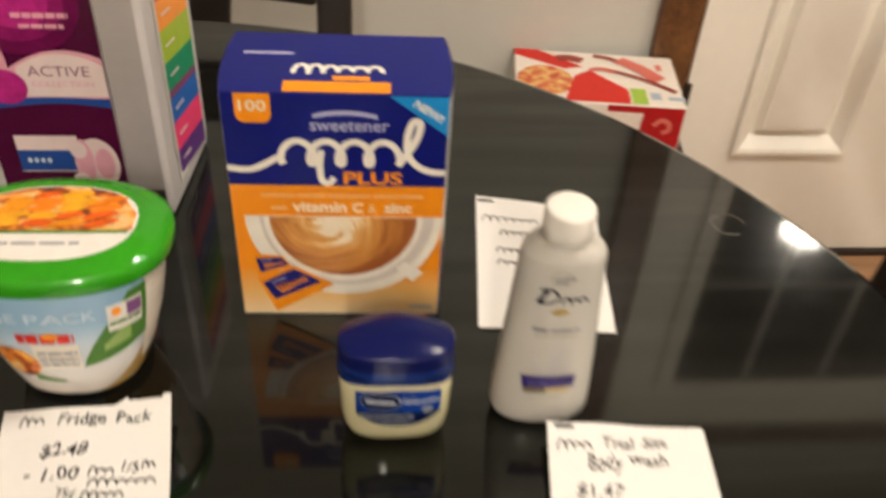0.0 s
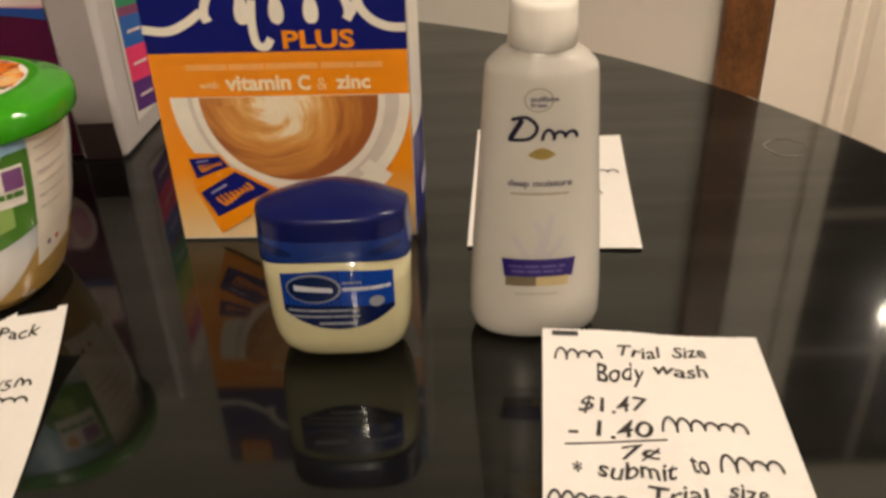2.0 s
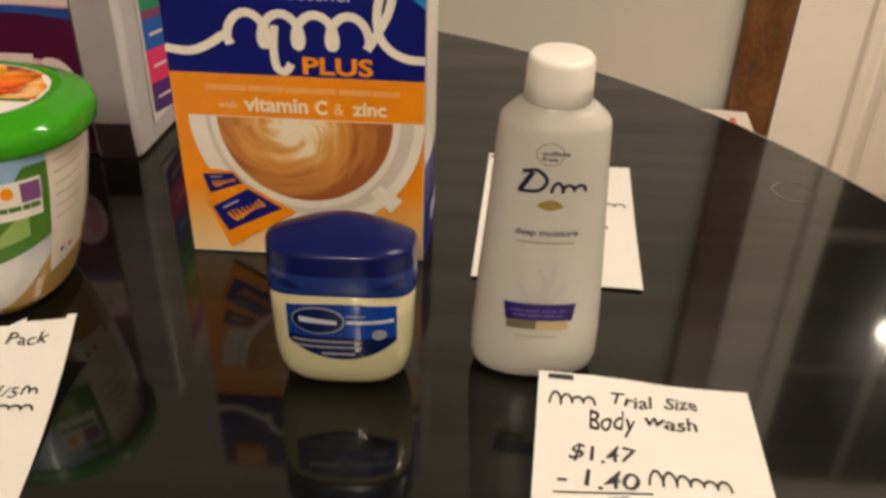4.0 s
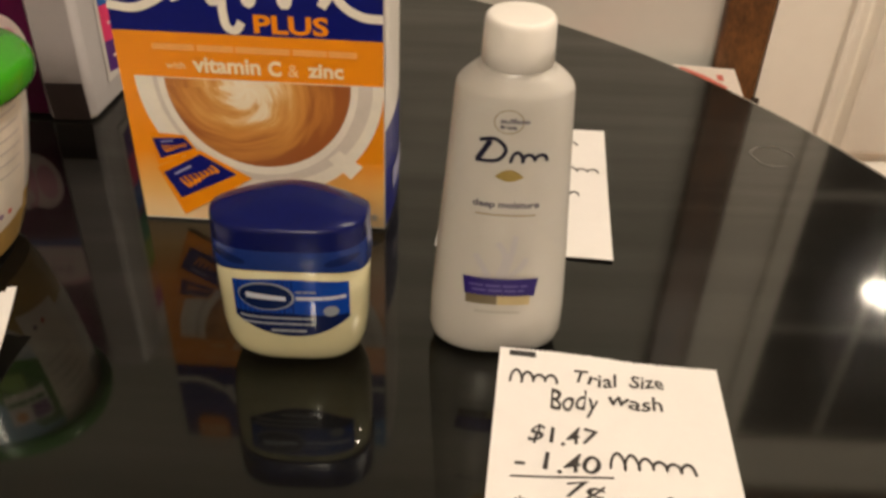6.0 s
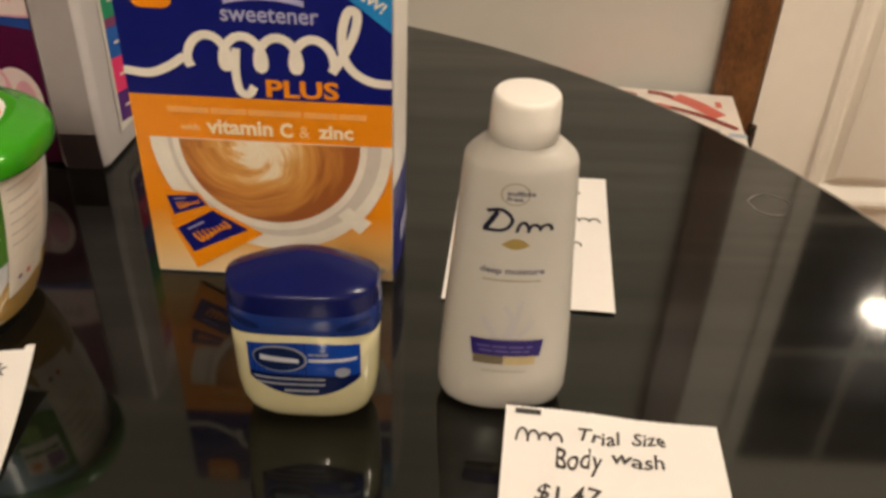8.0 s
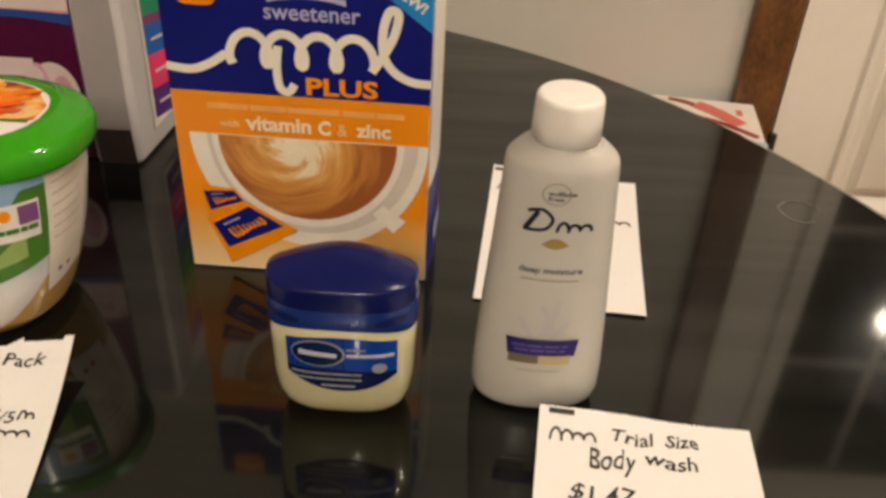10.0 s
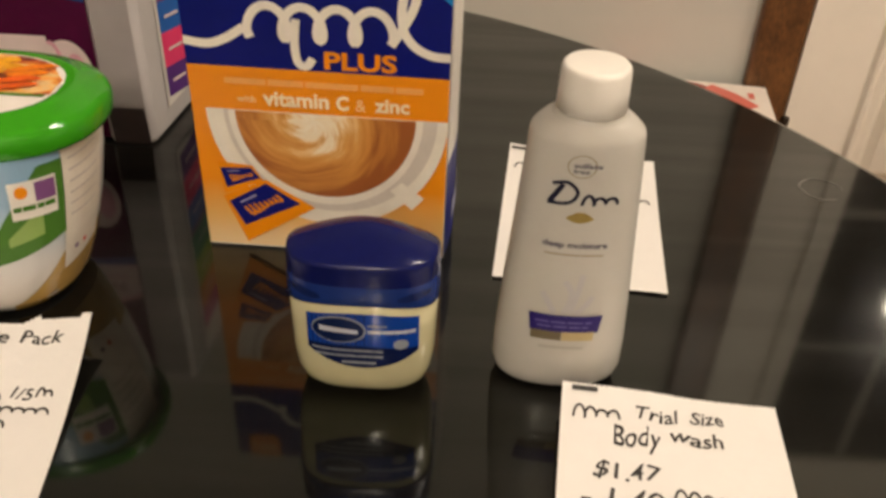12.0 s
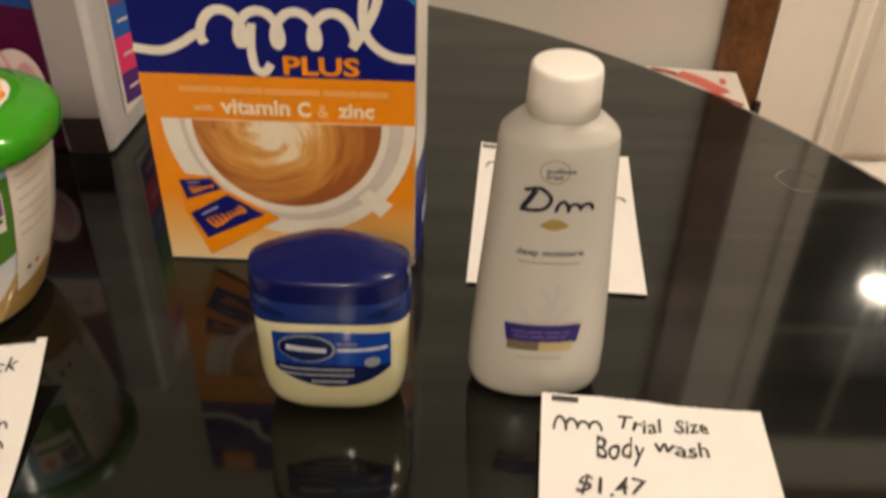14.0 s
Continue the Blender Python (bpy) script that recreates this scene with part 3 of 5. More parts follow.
# ---- table ----
TCX, TCY, TR = -0.176, -0.161, 0.541
table = thing("round_table", "round black high-gloss dining table", "table", at=(TCX, TCY, 0))
rim = [(0.72, TR - 0.012), (0.724, TR - 0.004), (0.730, TR), (0.743, TR), (0.748, TR - 0.003), (TOP, TR - 0.008)]
part("tabletop", loft([[(r * math.cos(2 * math.pi * i / 160), r * math.sin(2 * math.pi * i / 160), z) for i in range(160)] for z, r in rim]), M_TABLE, table)
part("pedestal", loft([oval(0, 0, z, r, r, count=40) for z, r in ((0.04, 0.09), (0.10, 0.07), (0.35, 0.05), (0.62, 0.06), (0.72, 0.16))]), M_BLACKWOOD, table, smooth=True)
for k in range(4):
    bm = block(0.05, 0.36, -0.035, 0.035, 0.001, 0.06)
    bmesh.ops.rotate(bm, verts=bm.verts, cent=(0, 0, 0), matrix=Matrix.Rotation(math.pi / 2 * k + 0.7, 3, "Z"))
    part("foot", bm, M_BLACKWOOD, table, bevel=0.01)
ring = [[(0.254 - TCX + (r + 0.0006 * math.sin(5 * t)) * math.cos(t), 0.082 - TCY + r * math.sin(t), TOP + 0.0002) for t in [2 * math.pi * i / 40 for i in range(34)]] for r in (0.0105, 0.0114)]
bm = bmesh.new()
rv = [[bm.verts.new(p) for p in r] for r in ring]
for i in range(33):
    bm.faces.new((rv[0][i], rv[0][i + 1], rv[1][i + 1], rv[1][i]))
part("ring_stain", bm, M_RING, table, "faint dried drink ring on the gloss")


# ---- chairs ----
def dining_chair(m):
    """Seat centre at the origin, front towards -y, raked back with two slats over a splat."""
    ch = tagged(new("dining_chair"), "black-stained wooden dining chair with slatted back and splat", "chair", "chairs round the table")
    ch.empty_display_size = 0.02
    ch.matrix_basis = m
    part("seat", block(-0.21, 0.21, -0.20, 0.20, 0.43, 0.46), M_BLACKWOOD, ch, bevel=0.01)
    for x in (-0.19, 0.19):
        part("front_leg", block(x - 0.018, x + 0.018, -0.19, -0.154, 0.001, 0.43), M_BLACKWOOD, ch, bevel=0.004)
        rows = [[(x + sx * 0.017, y + sy * 0.014, z) for sx, sy in ((-1, -1), (1, -1), (1, 1), (-1, 1))] for z, y in ((0.001, 0.22), (0.3, 0.19), (0.46, 0.19), (0.7, 0.215), (0.86, 0.25), (0.97, 0.28))]
        part("back_post", loft(rows), M_BLACKWOOD, ch, bevel=0.004)

    def rail(z0, z1, y0, y1, x=0.173):
        rows = []
        for i in range(13):
            u = -1 + 2 * i / 12
            bow = 0.025 * (1 - u * u)
            rows.append([(u * x, y0 + bow - 0.01, z0), (u * x, y0 + bow + 0.01, z0), (u * x, y1 + bow + 0.01, z1 + 0.012 * (1 - u * u)), (u * x, y1 + bow - 0.01, z1 + 0.012 * (1 - u * u))])
        return loft(rows)
    part("slat", rail(0.865, 0.935, 0.250, 0.270), M_BLACKWOOD, ch, bevel=0.004)
    part("slat", rail(0.730, 0.792, 0.219, 0.233), M_BLACKWOOD, ch, bevel=0.004)
    # broad splat between the rear seat rail and the lower slat, on the rake of the posts
    rows = []
    for z, y in ((0.455, 0.188), (0.55, 0.196), (0.64, 0.204), (0.734, 0.219)):
        w = 0.090 - 0.010 * math.sin(math.pi * (z - 0.455) / 0.279)
        bow = 0.020 * (z - 0.455) / 0.279
        rows.append([(sx * w, y + bow + sy, z) for sx, sy in ((-1, -0.007), (1, -0.007), (1, 0.007), (-1, 0.007))])
    part("splat", loft(rows), M_BLACKWOOD, ch, bevel=0.003)
    return ch


far_chair = dining_chair(pose(-0.206, 0.235, 0, 0, 0, 0))
copy_thing(far_chair, pose(0.33, -0.03, 0, 0, 0, -78))

# ---- red and white snack carton on a low stool by the wall ----
stool = thing("low_stool", "low dark wooden stool against the wall", "stool", at=(0.372, 0.862, 0), turn=-6)
part("seat", block(-0.15, 0.15, -0.085, 0.08, 0.32, 0.345), M_BLACKWOOD, stool, bevel=0.006)
for x in (-0.13, 0.13):
    for y in (-0.07, 0.065):
        part("leg", block(x - 0.014, x + 0.014, y - 0.014, y + 0.014, 0.001, 0.32), M_BLACKWOOD, stool)

snack = thing("snack_carton", "red and white printed snack carton lying flat on a stool", "box", at=(0.376, 0.864, 0.3455), turn=-6)
SW, SD, SH = 0.129, 0.081, 0.083
part("carton", block(-SW, SW, -SD, SD, 0, SH), M_SNACK, snack, bevel=0.002)
snack_top = lambda u, v, off: (u, v, SH + off)
snack_front = lambda u, v, off: (u, -SD - off, v)
decal("front_print", poly((0.062, 0.002), (SW - 0.002, 0.002), (SW - 0.002, SH - 0.001), (0.066, SH - 0.001)), snack_front, M_CHERRY, snack)
decal("front_edge", rect(0.010, 0.066, SH - 0.012, SH - 0.001), snack_front, M_CHERRY, snack)
decal("front_swirl", stroke([(0.084, 0.050), (0.094, 0.060), (0.106, 0.056), (0.108, 0.044), (0.098, 0.038)], 0.008), snack_front, M_SALMON, snack, 0.0006)
decal("top_mark", rect(0.098, 0.107, 0.032, 0.052), snack_top, M_SALMON, snack, 0.0006)
decal("red_corner", poly((-SW, SD - 0.02), (-SW, SD), (-0.09, SD), (-0.02, SD - 0.05), (-0.05, SD - 0.06)), snack_top, M_RED, snack)
decal("crust_picture", disc(-0.082, -0.018, 0.044, 0.046), snack_top, M_CRUST, snack, 0.0005)
decal("red_panel", poly((-0.055, -SD + 0.003), (-0.035, 0.0), (-0.01, 0.02), (0.045, -0.035), (0.045, -SD + 0.003)), snack_top, M_RED, snack, 0.0008)
decal("lime_mark", rect(0.048, 0.072, -SD + 0.004, -0.03), snack_top, M_LIME, snack, 0.0008)
decal("steel_mark", rect(0.078, 0.094, -SD + 0.02, -0.04), snack_top, M_STEEL, snack, 0.0008)
decal("steel_mark", rect(0.105, 0.13, -SD + 0.02, -0.05), snack_top, M_STEEL, snack, 0.0008)
for k, (u0, v0, u1, v1, w, mt) in enumerate(((-0.06, 0.055, -0.02, 0.05, 0.02, M_BROWNPRINT), (0.0, 0.07, 0.05, 0.045, 0.012, M_BROWNPRINT), (0.04, 0.06, 0.10, 0.0, 0.026, M_SALMON),
                                             (0.03, 0.02, 0.12, -0.035, 0.010, M_BROWNPRINT), (-0.01, 0.02, 0.03, 0.018, 0.012, M_SALMON))):
    decal("swoosh", stroke([(u0, v0), ((u0 + u1) / 2, (v0 + v1) / 2 + 0.006), (u1, v1)], w), snack_top, mt, snack, 0.0006 + 0.0002 * k)

# ---- sweetener carton ----
BW, BD, BH = 0.0542, 0.061, 0.1425
carton = thing("sweetener_carton", "navy and orange sweetener packet carton with a coffee cup picture", "box", at=(0.0008, 0, TOP), turn=-1.2)
bulge = lambda y: 0.0026 * math.sin(math.pi * min(1, max(0, y / BD))) ** 0.8
ring_c = [(-BW, 0)] + [(BW + bulge(y), y) for y in (0, 0.008, 0.02, 0.035, 0.05, BD)] + [(-BW - bulge(y), y) for y in (BD, 0.045, 0.03, 0.012)]
bm = loft([[(x, y, z) for x, y in ring_c] for z in (0.0004, BH / 2, BH - 0.0015)])
part("carton_body", bm, M_BOXWHITE, carton, bevel=0.0005)
bm = loft([[(x, y, z) for x, y in ring_c] for z in (BH - 0.00145, BH)])
part("lid_fold", bm, M_NAVY, carton, bevel=0.0004)
front = lambda u, v, off: (u, -off, v - TOP)
top = lambda u, v, off: (u, v, BH + off)
side = lambda u, v, off: (BW + bulge(u) + off, u, v - TOP)
e = 0.0002
decal("navy_panel", rect(-BW + e, BW - e, 0.840, TOP + BH - e), front, M_NAVY, carton)
decal("orange_panel", rect(-BW + e, BW - e, 0.7515, 0.840), front, M_ORANGEFADE, carton)
decal("navy_lid", rect(-BW + e, BW - e, e, BD - e), top, M_NAVY, carton)
decal("navy_side", rect(e, BD - e, 0.752, 0.80, 12, 1), side, M_NAVY, carton)
decal("pale_side", rect(e, BD - e, 0.801, TOP + BH - e, 12, 1), side, M_BOXWHITE, carton)
decal("lid_flash", rect(-0.025, 0.026, 0.001, 0.011), top, M_ORANGE, carton, 0.0005)
decal("lid_small_print", dashes(-0.047, -0.022, 0.0375, 0.0400, 3, 0.04), top, M_PALEBLUE, carton, 0.0005)
decal("lid_flourish", scribble(-0.021, 0.022, 0.0185, 0.0275, 6, 0.0026), top, M_CUP, carton, 0.0005, rise=0.0003)
decal("lid_word", rect(-0.002, 0.016, 0.0125, 0.0165), top, M_ORANGE, carton, 0.0005)
decal("count_tag", band(-0.0475, -0.0305, lambda u: 0.8765 + 0.004 * (abs(u + 0.039) / 0.0085) ** 6, lambda u: 0.8925), front, M_ORANGE, carton, 0.0005)
decal("count_word", words("100", -0.0455, -0.0325, 0.883, 0.889, 0.02), front, M_CREAM, carton, 0.0008)
decal("corner_flash", poly((0.0255, TOP + BH - e), (BW - e, TOP + BH - e), (BW - e, 0.8705)), front, M_CYAN, carton, 0.0005)
vs, fs = words("NEW!", -0.008, 0.008, -0.0022, 0.0022, 0.03)
ca, sa = math.cos(-0.6), math.sin(-0.6)
decal("flash_word", ([(0.0445 + x * ca - y * sa, 0.8845 + x * sa + y * ca) for x, y in vs], fs), front, M_CUP, carton, 0.0008)
decal("small_arc_text", band(-0.011, 0.020, lambda u: 0.8815 - 9 * (u - 0.0045) ** 2, lambda u: 0.8840 - 9 * (u - 0.0045) ** 2), front, M_PALEBLUE, carton, 0.0005)
decal("sweetener_word", words("sweetener", -0.0125, 0.0255, 0.8725, 0.8782, 0.012), front, M_PALEBLUE, carton, 0.0005)
# white looping flourish where the mark is printed
line = smooth_line([(-BW + e, 0.8505), (-0.044, 0.8495), (-0.036, 0.8525), (-0.0285, 0.8575)], 6)
n = 70
for i in range(n + 1):
    k = i / n
    t = 2 * math.pi * 4 * k
    line.append((-0.0262 + 0.0560 * k - 0.0042 * math.sin(t), 0.8600 - 0.0068 * math.cos(t)))
line += smooth_line([(0.0320, 0.856), (0.0385, 0.868), (0.0405, 0.8775), (0.0370, 0.8785), (0.0345, 0.870), (0.0350, 0.860), (0.0395, 0.8535), (0.0465, 0.850), (BW - e, 0.8495)], 8)
decal("white_flourish", stroke(None, 0.0036, line=line), front, M_CUP, carton, 0.0006, rise=0.0006)
decal("flourish_tail", stroke([(-0.0075, 0.862), (-0.0085, 0.852), (-0.0075, 0.844), (-0.004, 0.8425), (-0.0015, 0.846)], 0.0034), front, M_CUP, carton, 0.0014)
decal("plus_word", words("PLUS", 0.0030, 0.0325, 0.8412, 0.8490, 0.03), front, M_ORANGE, carton, 0.0006)
decal("small_print_line", dashes(-0.039, 0.044, 0.8325, 0.8352, 7, 0.05), front, M_PALEORANGE, carton, 0.0005)
decal("with_word", words("with", -0.0345, -0.0265, 0.8245, 0.8275, 0.02), front, M_PALEWORD, carton, 0.0005)
decal("vitamin_word", words("vitamin", -0.0235, 0.0042, 0.8232, 0.8300, 0.035), front, M_CREAM, carton, 0.0005)
decal("vitamin_letter", words("C", 0.0072, 0.0125, 0.8230, 0.8298, 0.045), front, M_CREAM, carton, 0.0005)
decal("ampersand", words("&", 0.0153, 0.0195, 0.8232, 0.8285), front, M_PALEWORD, carton, 0.0005)
decal("zinc_word", words("zinc", 0.0232, 0.0378, 0.8232, 0.8295, 0.035), front, M_CREAM, carton, 0.0005)
# cup and saucer
ROOF = 0.8208
decal("saucer_picture", disc(0.0030, 0.8208, 0.0512, 0.0545, 60, roof=ROOF), front, M_CUP, carton, 0.0006)
decal("saucer_shade", disc(0.0045, 0.8208, 0.0452, 0.0475, 60, roof=ROOF), front, M_CUPSHADE, carton, 0.0008)
decal("cup_picture", disc(0.0025, 0.8208, 0.0412, 0.0440, 60, roof=ROOF), front, M_CUP, carton, 0.0010)
decal("cup_handle", poly((0.0300, 0.7860), (0.0350, 0.7905), (0.0450, 0.7830), (0.0395, 0.7765)), front, M_CUP, carton, 0.0011)
coffee = decal("coffee_picture", disc(0.0, 0.0, 0.0382, 0.0398, 60, roof=0.0), lambda u, v, off: (u, -off, v), M_COFFEE, carton, 0.0014)
coffee.location = (0.0025, 0, ROOF - TOP)
# packets
PACKETS = (((-0.0455, 0.7955), (-0.0440, 0.7795), (-0.0260, 0.7870), (-0.0305, 0.7945)), ((-0.0445, 0.7785), (-0.0355, 0.7545), (-0.0035, 0.7750), (-0.0250, 0.7880)))
INNER = (((-0.0448, 0.7925), (-0.0425, 0.7828), (-0.0275, 0.7885), (-0.0312, 0.7935)), ((-0.0420, 0.7760), (-0.0358, 0.7635), (-0.0100, 0.7768), (-0.0250, 0.7862)))
for k in (0, 1):
    decal("packet_edge", poly(*PACKETS[k]), front, M_ORANGE, carton, 0.0016 + 0.0006 * k)
    decal("packet", poly(*INNER[k]), front, M_NAVY, carton, 0.0018 + 0.0006 * k)
    (ax, az), (bx, bz), (cx, cz), (dx, dz) = INNER[k]
    at_q = lambda u, v: (((ax * (1 - v) + bx * v) * (1 - u) + (dx * (1 - v) + cx * v) * u), ((az * (1 - v) + bz * v) * (1 - u) + (dz * (1 - v) + cz * v) * u))
    sv, sf = scribble(0.22, 0.88, 0.38, 0.78, 7, 0.05)
    decal("packet_mark", ([at_q(u, v) for u, v in sv], sf), front, M_ORANGE, carton, 0.0020 + 0.0006 * k)
    sv, sf = rect(0.2, 0.6, 0.16, 0.22)
    decal("packet_line", ([at_q(u, v) for u, v in sv], sf), front, M_PALEBLUE, carton, 0.0020 + 0.0006 * k)
decal("barcode", dashes(0.038, 0.051, 0.7555, 0.7585, 4), front, M_GREYPRINT, carton, 0.0008)
decal("side_print", dashes(0.012, 0.045, 0.765, 0.775, 9), side, M_PALEBLUE, carton, 0.0009)

# ---- petroleum jelly jar ----
JX, JY, JN = 0.0288, -0.0772, 3.1
jar = thing("jelly_jar", "small jelly jar with a navy lid and blue label", "jar", at=(JX, JY, TOP))
JP = [(0.0004, 0.0150, 0.0085), (0.0010, 0.0178, 0.0108), (0.0030, 0.0214, 0.0138), (0.0065, 0.0240, 0.0160), (0.0120, 0.0256, 0.0178), (0.0200, 0.0265, 0.0187), (0.0350, 0.0269, 0.0190), (0.0500, 0.0269, 0.0192)]
part("jar_body", loft([dee(z, a, b, JN, 2.1) for z, a, b in JP]), M_JARBODY, jar, "pale yellow jelly in a clear jar", smooth=True)
# the lid: straight skirt, upright front that ends in a crisp edge, crown that falls towards the back
def lid_rows(rings):
    """Rings as height, half width, half depth, how far the back falls below the front and how far the ends droop."""
    return [[(x, y, z0 - fall * max(0.0, (y / b + 0.20) / 1.20) - (droop[0] if droop else 0) * abs(x / a) ** 3) for x, y, z in dee(0, a, b, JN, 1.85)] for z0, a, b, fall, *droop in rings]


lid = part("lid", loft(lid_rows([(0.0556, 0.0272, 0.0198, 0.0), (0.0580, 0.0272, 0.0197, 0.001), (0.0622, 0.0271, 0.0195, 0.005), (0.0631, 0.0270, 0.0194, 0.006), (0.0638, 0.0267, 0.0190, 0.006), (0.0643, 0.0261, 0.0184, 0.006), (0.0647, 0.0252, 0.0176, 0.006)]
                                + [(0.0648 + 0.0041 * (1 - k * k), 0.0252 * k, 0.0176 * k, 0.006 * k * k) for k in (0.97, 0.9, 0.78, 0.62, 0.42, 0.2, 0.06)]), cap_low=False), M_JARLID, jar, "domed navy plastic lid", smooth=True)
part("skirt", loft(lid_rows([(0.0476, 0.0270, 0.0193, 0.0, 0.0035), (0.0475, 0.0274, 0.0198, 0.0, 0.0035), (0.0480, 0.0276, 0.0200, 0.0, 0.0034), (0.0520, 0.0275, 0.0199, 0.0, 0.0015), (0.0552, 0.0273, 0.0198, 0.0), (0.0557, 0.0272, 0.0197, 0.0)]), cap_low=False, cap_high=False), M_LIDSKIRT, lid, "thin paler blue skirt", smooth=True)


def on_skirt(u, v, off):
    k = min(0.999, abs(u / 0.0276))
    return (u, -0.0201 * (1 - k ** JN) ** (1 / JN) - off, v)


for sgn in (-1, 1):
    decal("thread_shade", disc(0.0190 * sgn, 0.0516, 0.0058, 0.0017, 28), lambda u, v, off: on_skirt(u, v + 0.14 * (abs(u) - 0.019), off), M_LIDSHADE, lid, 0.0002)
for k in range(3):
    decal("embossed_mark", stroke([(-0.0022 + 0.0018 * k, 0.0030), (-0.0018 + 0.0018 * k, 0.0046)], 0.0005), lambda u, v, off: (u, v, 0.0690 - 0.0041 * (v / 0.0176) ** 2 - 0.0035 * v / 0.0176 + off), M_JARLID, lid, 0.0003)


def on_jar(u, v, off):
    a, b = profile_at(JP, v)
    k = min(0.999, abs(u / a))
    return (u, -b * (1 - k ** JN) ** (1 / JN) - off, v)


low = lambda u: 0.0182 + 0.0078 * (abs(u - 0.001) / 0.02) ** 2.0
decal("label", band(-0.0190, 0.0210, low, lambda u: 0.0440 - 0.0020 * ((u - 0.001) / 0.02) ** 2, 24, 6), on_jar, M_LABELBLUE, jar)
decal("label_side", band(-0.0189, 0.0020, lambda u: 0.0288, lambda u: 0.0438 - 0.0020 * ((u - 0.001) / 0.02) ** 2, 12, 4), on_jar, M_LABELMID, jar, 0.0003)
decal("label_foot", band(-0.0188, 0.0208, lambda u: low(u) + 0.0002, lambda u: 0.0290 - 0.05 * max(0, u), 24, 3), on_jar, M_LABELNAVY, jar, 0.0005)
decal("oval_edge", disc(-0.0073, 0.0364, 0.0098, 0.0061), on_jar, M_LABELGREY, jar, 0.0006)
decal("oval_mark", disc(-0.0075, 0.0364, 0.0092, 0.0055), on_jar, M_LABELDARK, jar, 0.0008)
decal("mark_bar", band(-0.0142, -0.0005, lambda u: 0.0355 - 0.05 * (u + 0.008), lambda u: 0.0376 - 0.09 * (u + 0.008), 8, 1), on_jar, M_LABELWHITE, jar, 0.0010)
decal("label_word", dashes(0.0030, 0.0100, 0.0384, 0.0393, 2), on_jar, M_LABELGREY, jar, 0.0007)
decal("label_word", dashes(0.0030, 0.0200, 0.0354, 0.0369, 5, 0.03), on_jar, M_LABELWHITE, jar, 0.0007)
decal("label_line", dashes(-0.0172, 0.0085, 0.0266, 0.0275, 5, 0.03), on_jar, M_LABELGREY, jar, 0.0008)
decal("label_line", dashes(-0.0165, 0.0085, 0.0240, 0.0249, 6, 0.03), on_jar, M_LABELGREY, jar, 0.0008)
decal("label_line", dashes(-0.0065, 0.0060, 0.0208, 0.0219, 8, 0.03), on_jar, M_LABELGREY, jar, 0.0008)
decal("seal", disc(0.0148, 0.0304, 0.0027, 0.0023, 24), on_jar, M_LABELGREY, jar, 0.0009)

# ---- body wash bottle ----
bottle = thing("body_wash_bottle", "white trial-size body wash bottle with a screw cap", "bottle", at=(0.1026, -0.0695, TOP))
BP = [(0.0004, 0.0190, 0.0095), (0.0012, 0.0215, 0.0118), (0.0035, 0.0236, 0.0135), (0.0080, 0.0249, 0.0144), (0.0200, 0.0248, 0.0146), (0.0450, 0.0234, 0.0144), (0.0700, 0.0216, 0.0141), (0.0900, 0.0203, 0.0137), (0.1030, 0.0195, 0.0133),
      (0.1066, 0.0192, 0.0131), (0.1077, 0.0189, 0.0129), (0.1087, 0.0182, 0.0126), (0.1101, 0.0168, 0.0121), (0.1117, 0.0149, 0.0116), (0.1127, 0.0134, 0.0112), (0.1131, 0.0122, 0.0110), (0.1139, 0.0121, 0.0110), (0.1142, 0.0108, 0.0105), (0.1155, 0.0107, 0.0106)]
part("bottle_body", loft([oval(0, 0, z, a, b, 2.25) for z, a, b in BP]), M_BOTTLE, bottle, smooth=True)
CP = [(0.1148, 0.0108), (0.1150, 0.0116), (0.1220, 0.0114), (0.1278, 0.0112), (0.1292, 0.0109), (0.1300, 0.0102), (0.1302, 0.0093)]
part("cap", loft([oval(0, 0, z, r, r, 2, 64) for z, r in CP]), M_CAP, bottle, "matte white screw cap", smooth=True)


def on_bottle(u, v, off):
    v += 0.001
    a, b = profile_at(BP, v)
    k = min(0.999, abs(u / a))
    return (u, -b * (1 - k ** 2.25) ** (1 / 2.25) - off, v)


ub = lambda x: x - 0.1024
decal("seal_ring", disc(ub(0.1004), 0.0986, 0.0049, 0.0042, 36, inner=0.90), on_bottle, M_RINGGOLD, bottle)
decal("sulfate_word", words("sulfate", ub(0.0976), ub(0.1070), 0.0982, 0.1000, 0.03), on_bottle, M_GREYTEXT, bottle, 0.0005)
decal("free_word", words("free", ub(0.0976), ub(0.1030), 0.0962, 0.0978, 0.03), on_bottle, M_GREYTEXT, bottle, 0.0005)
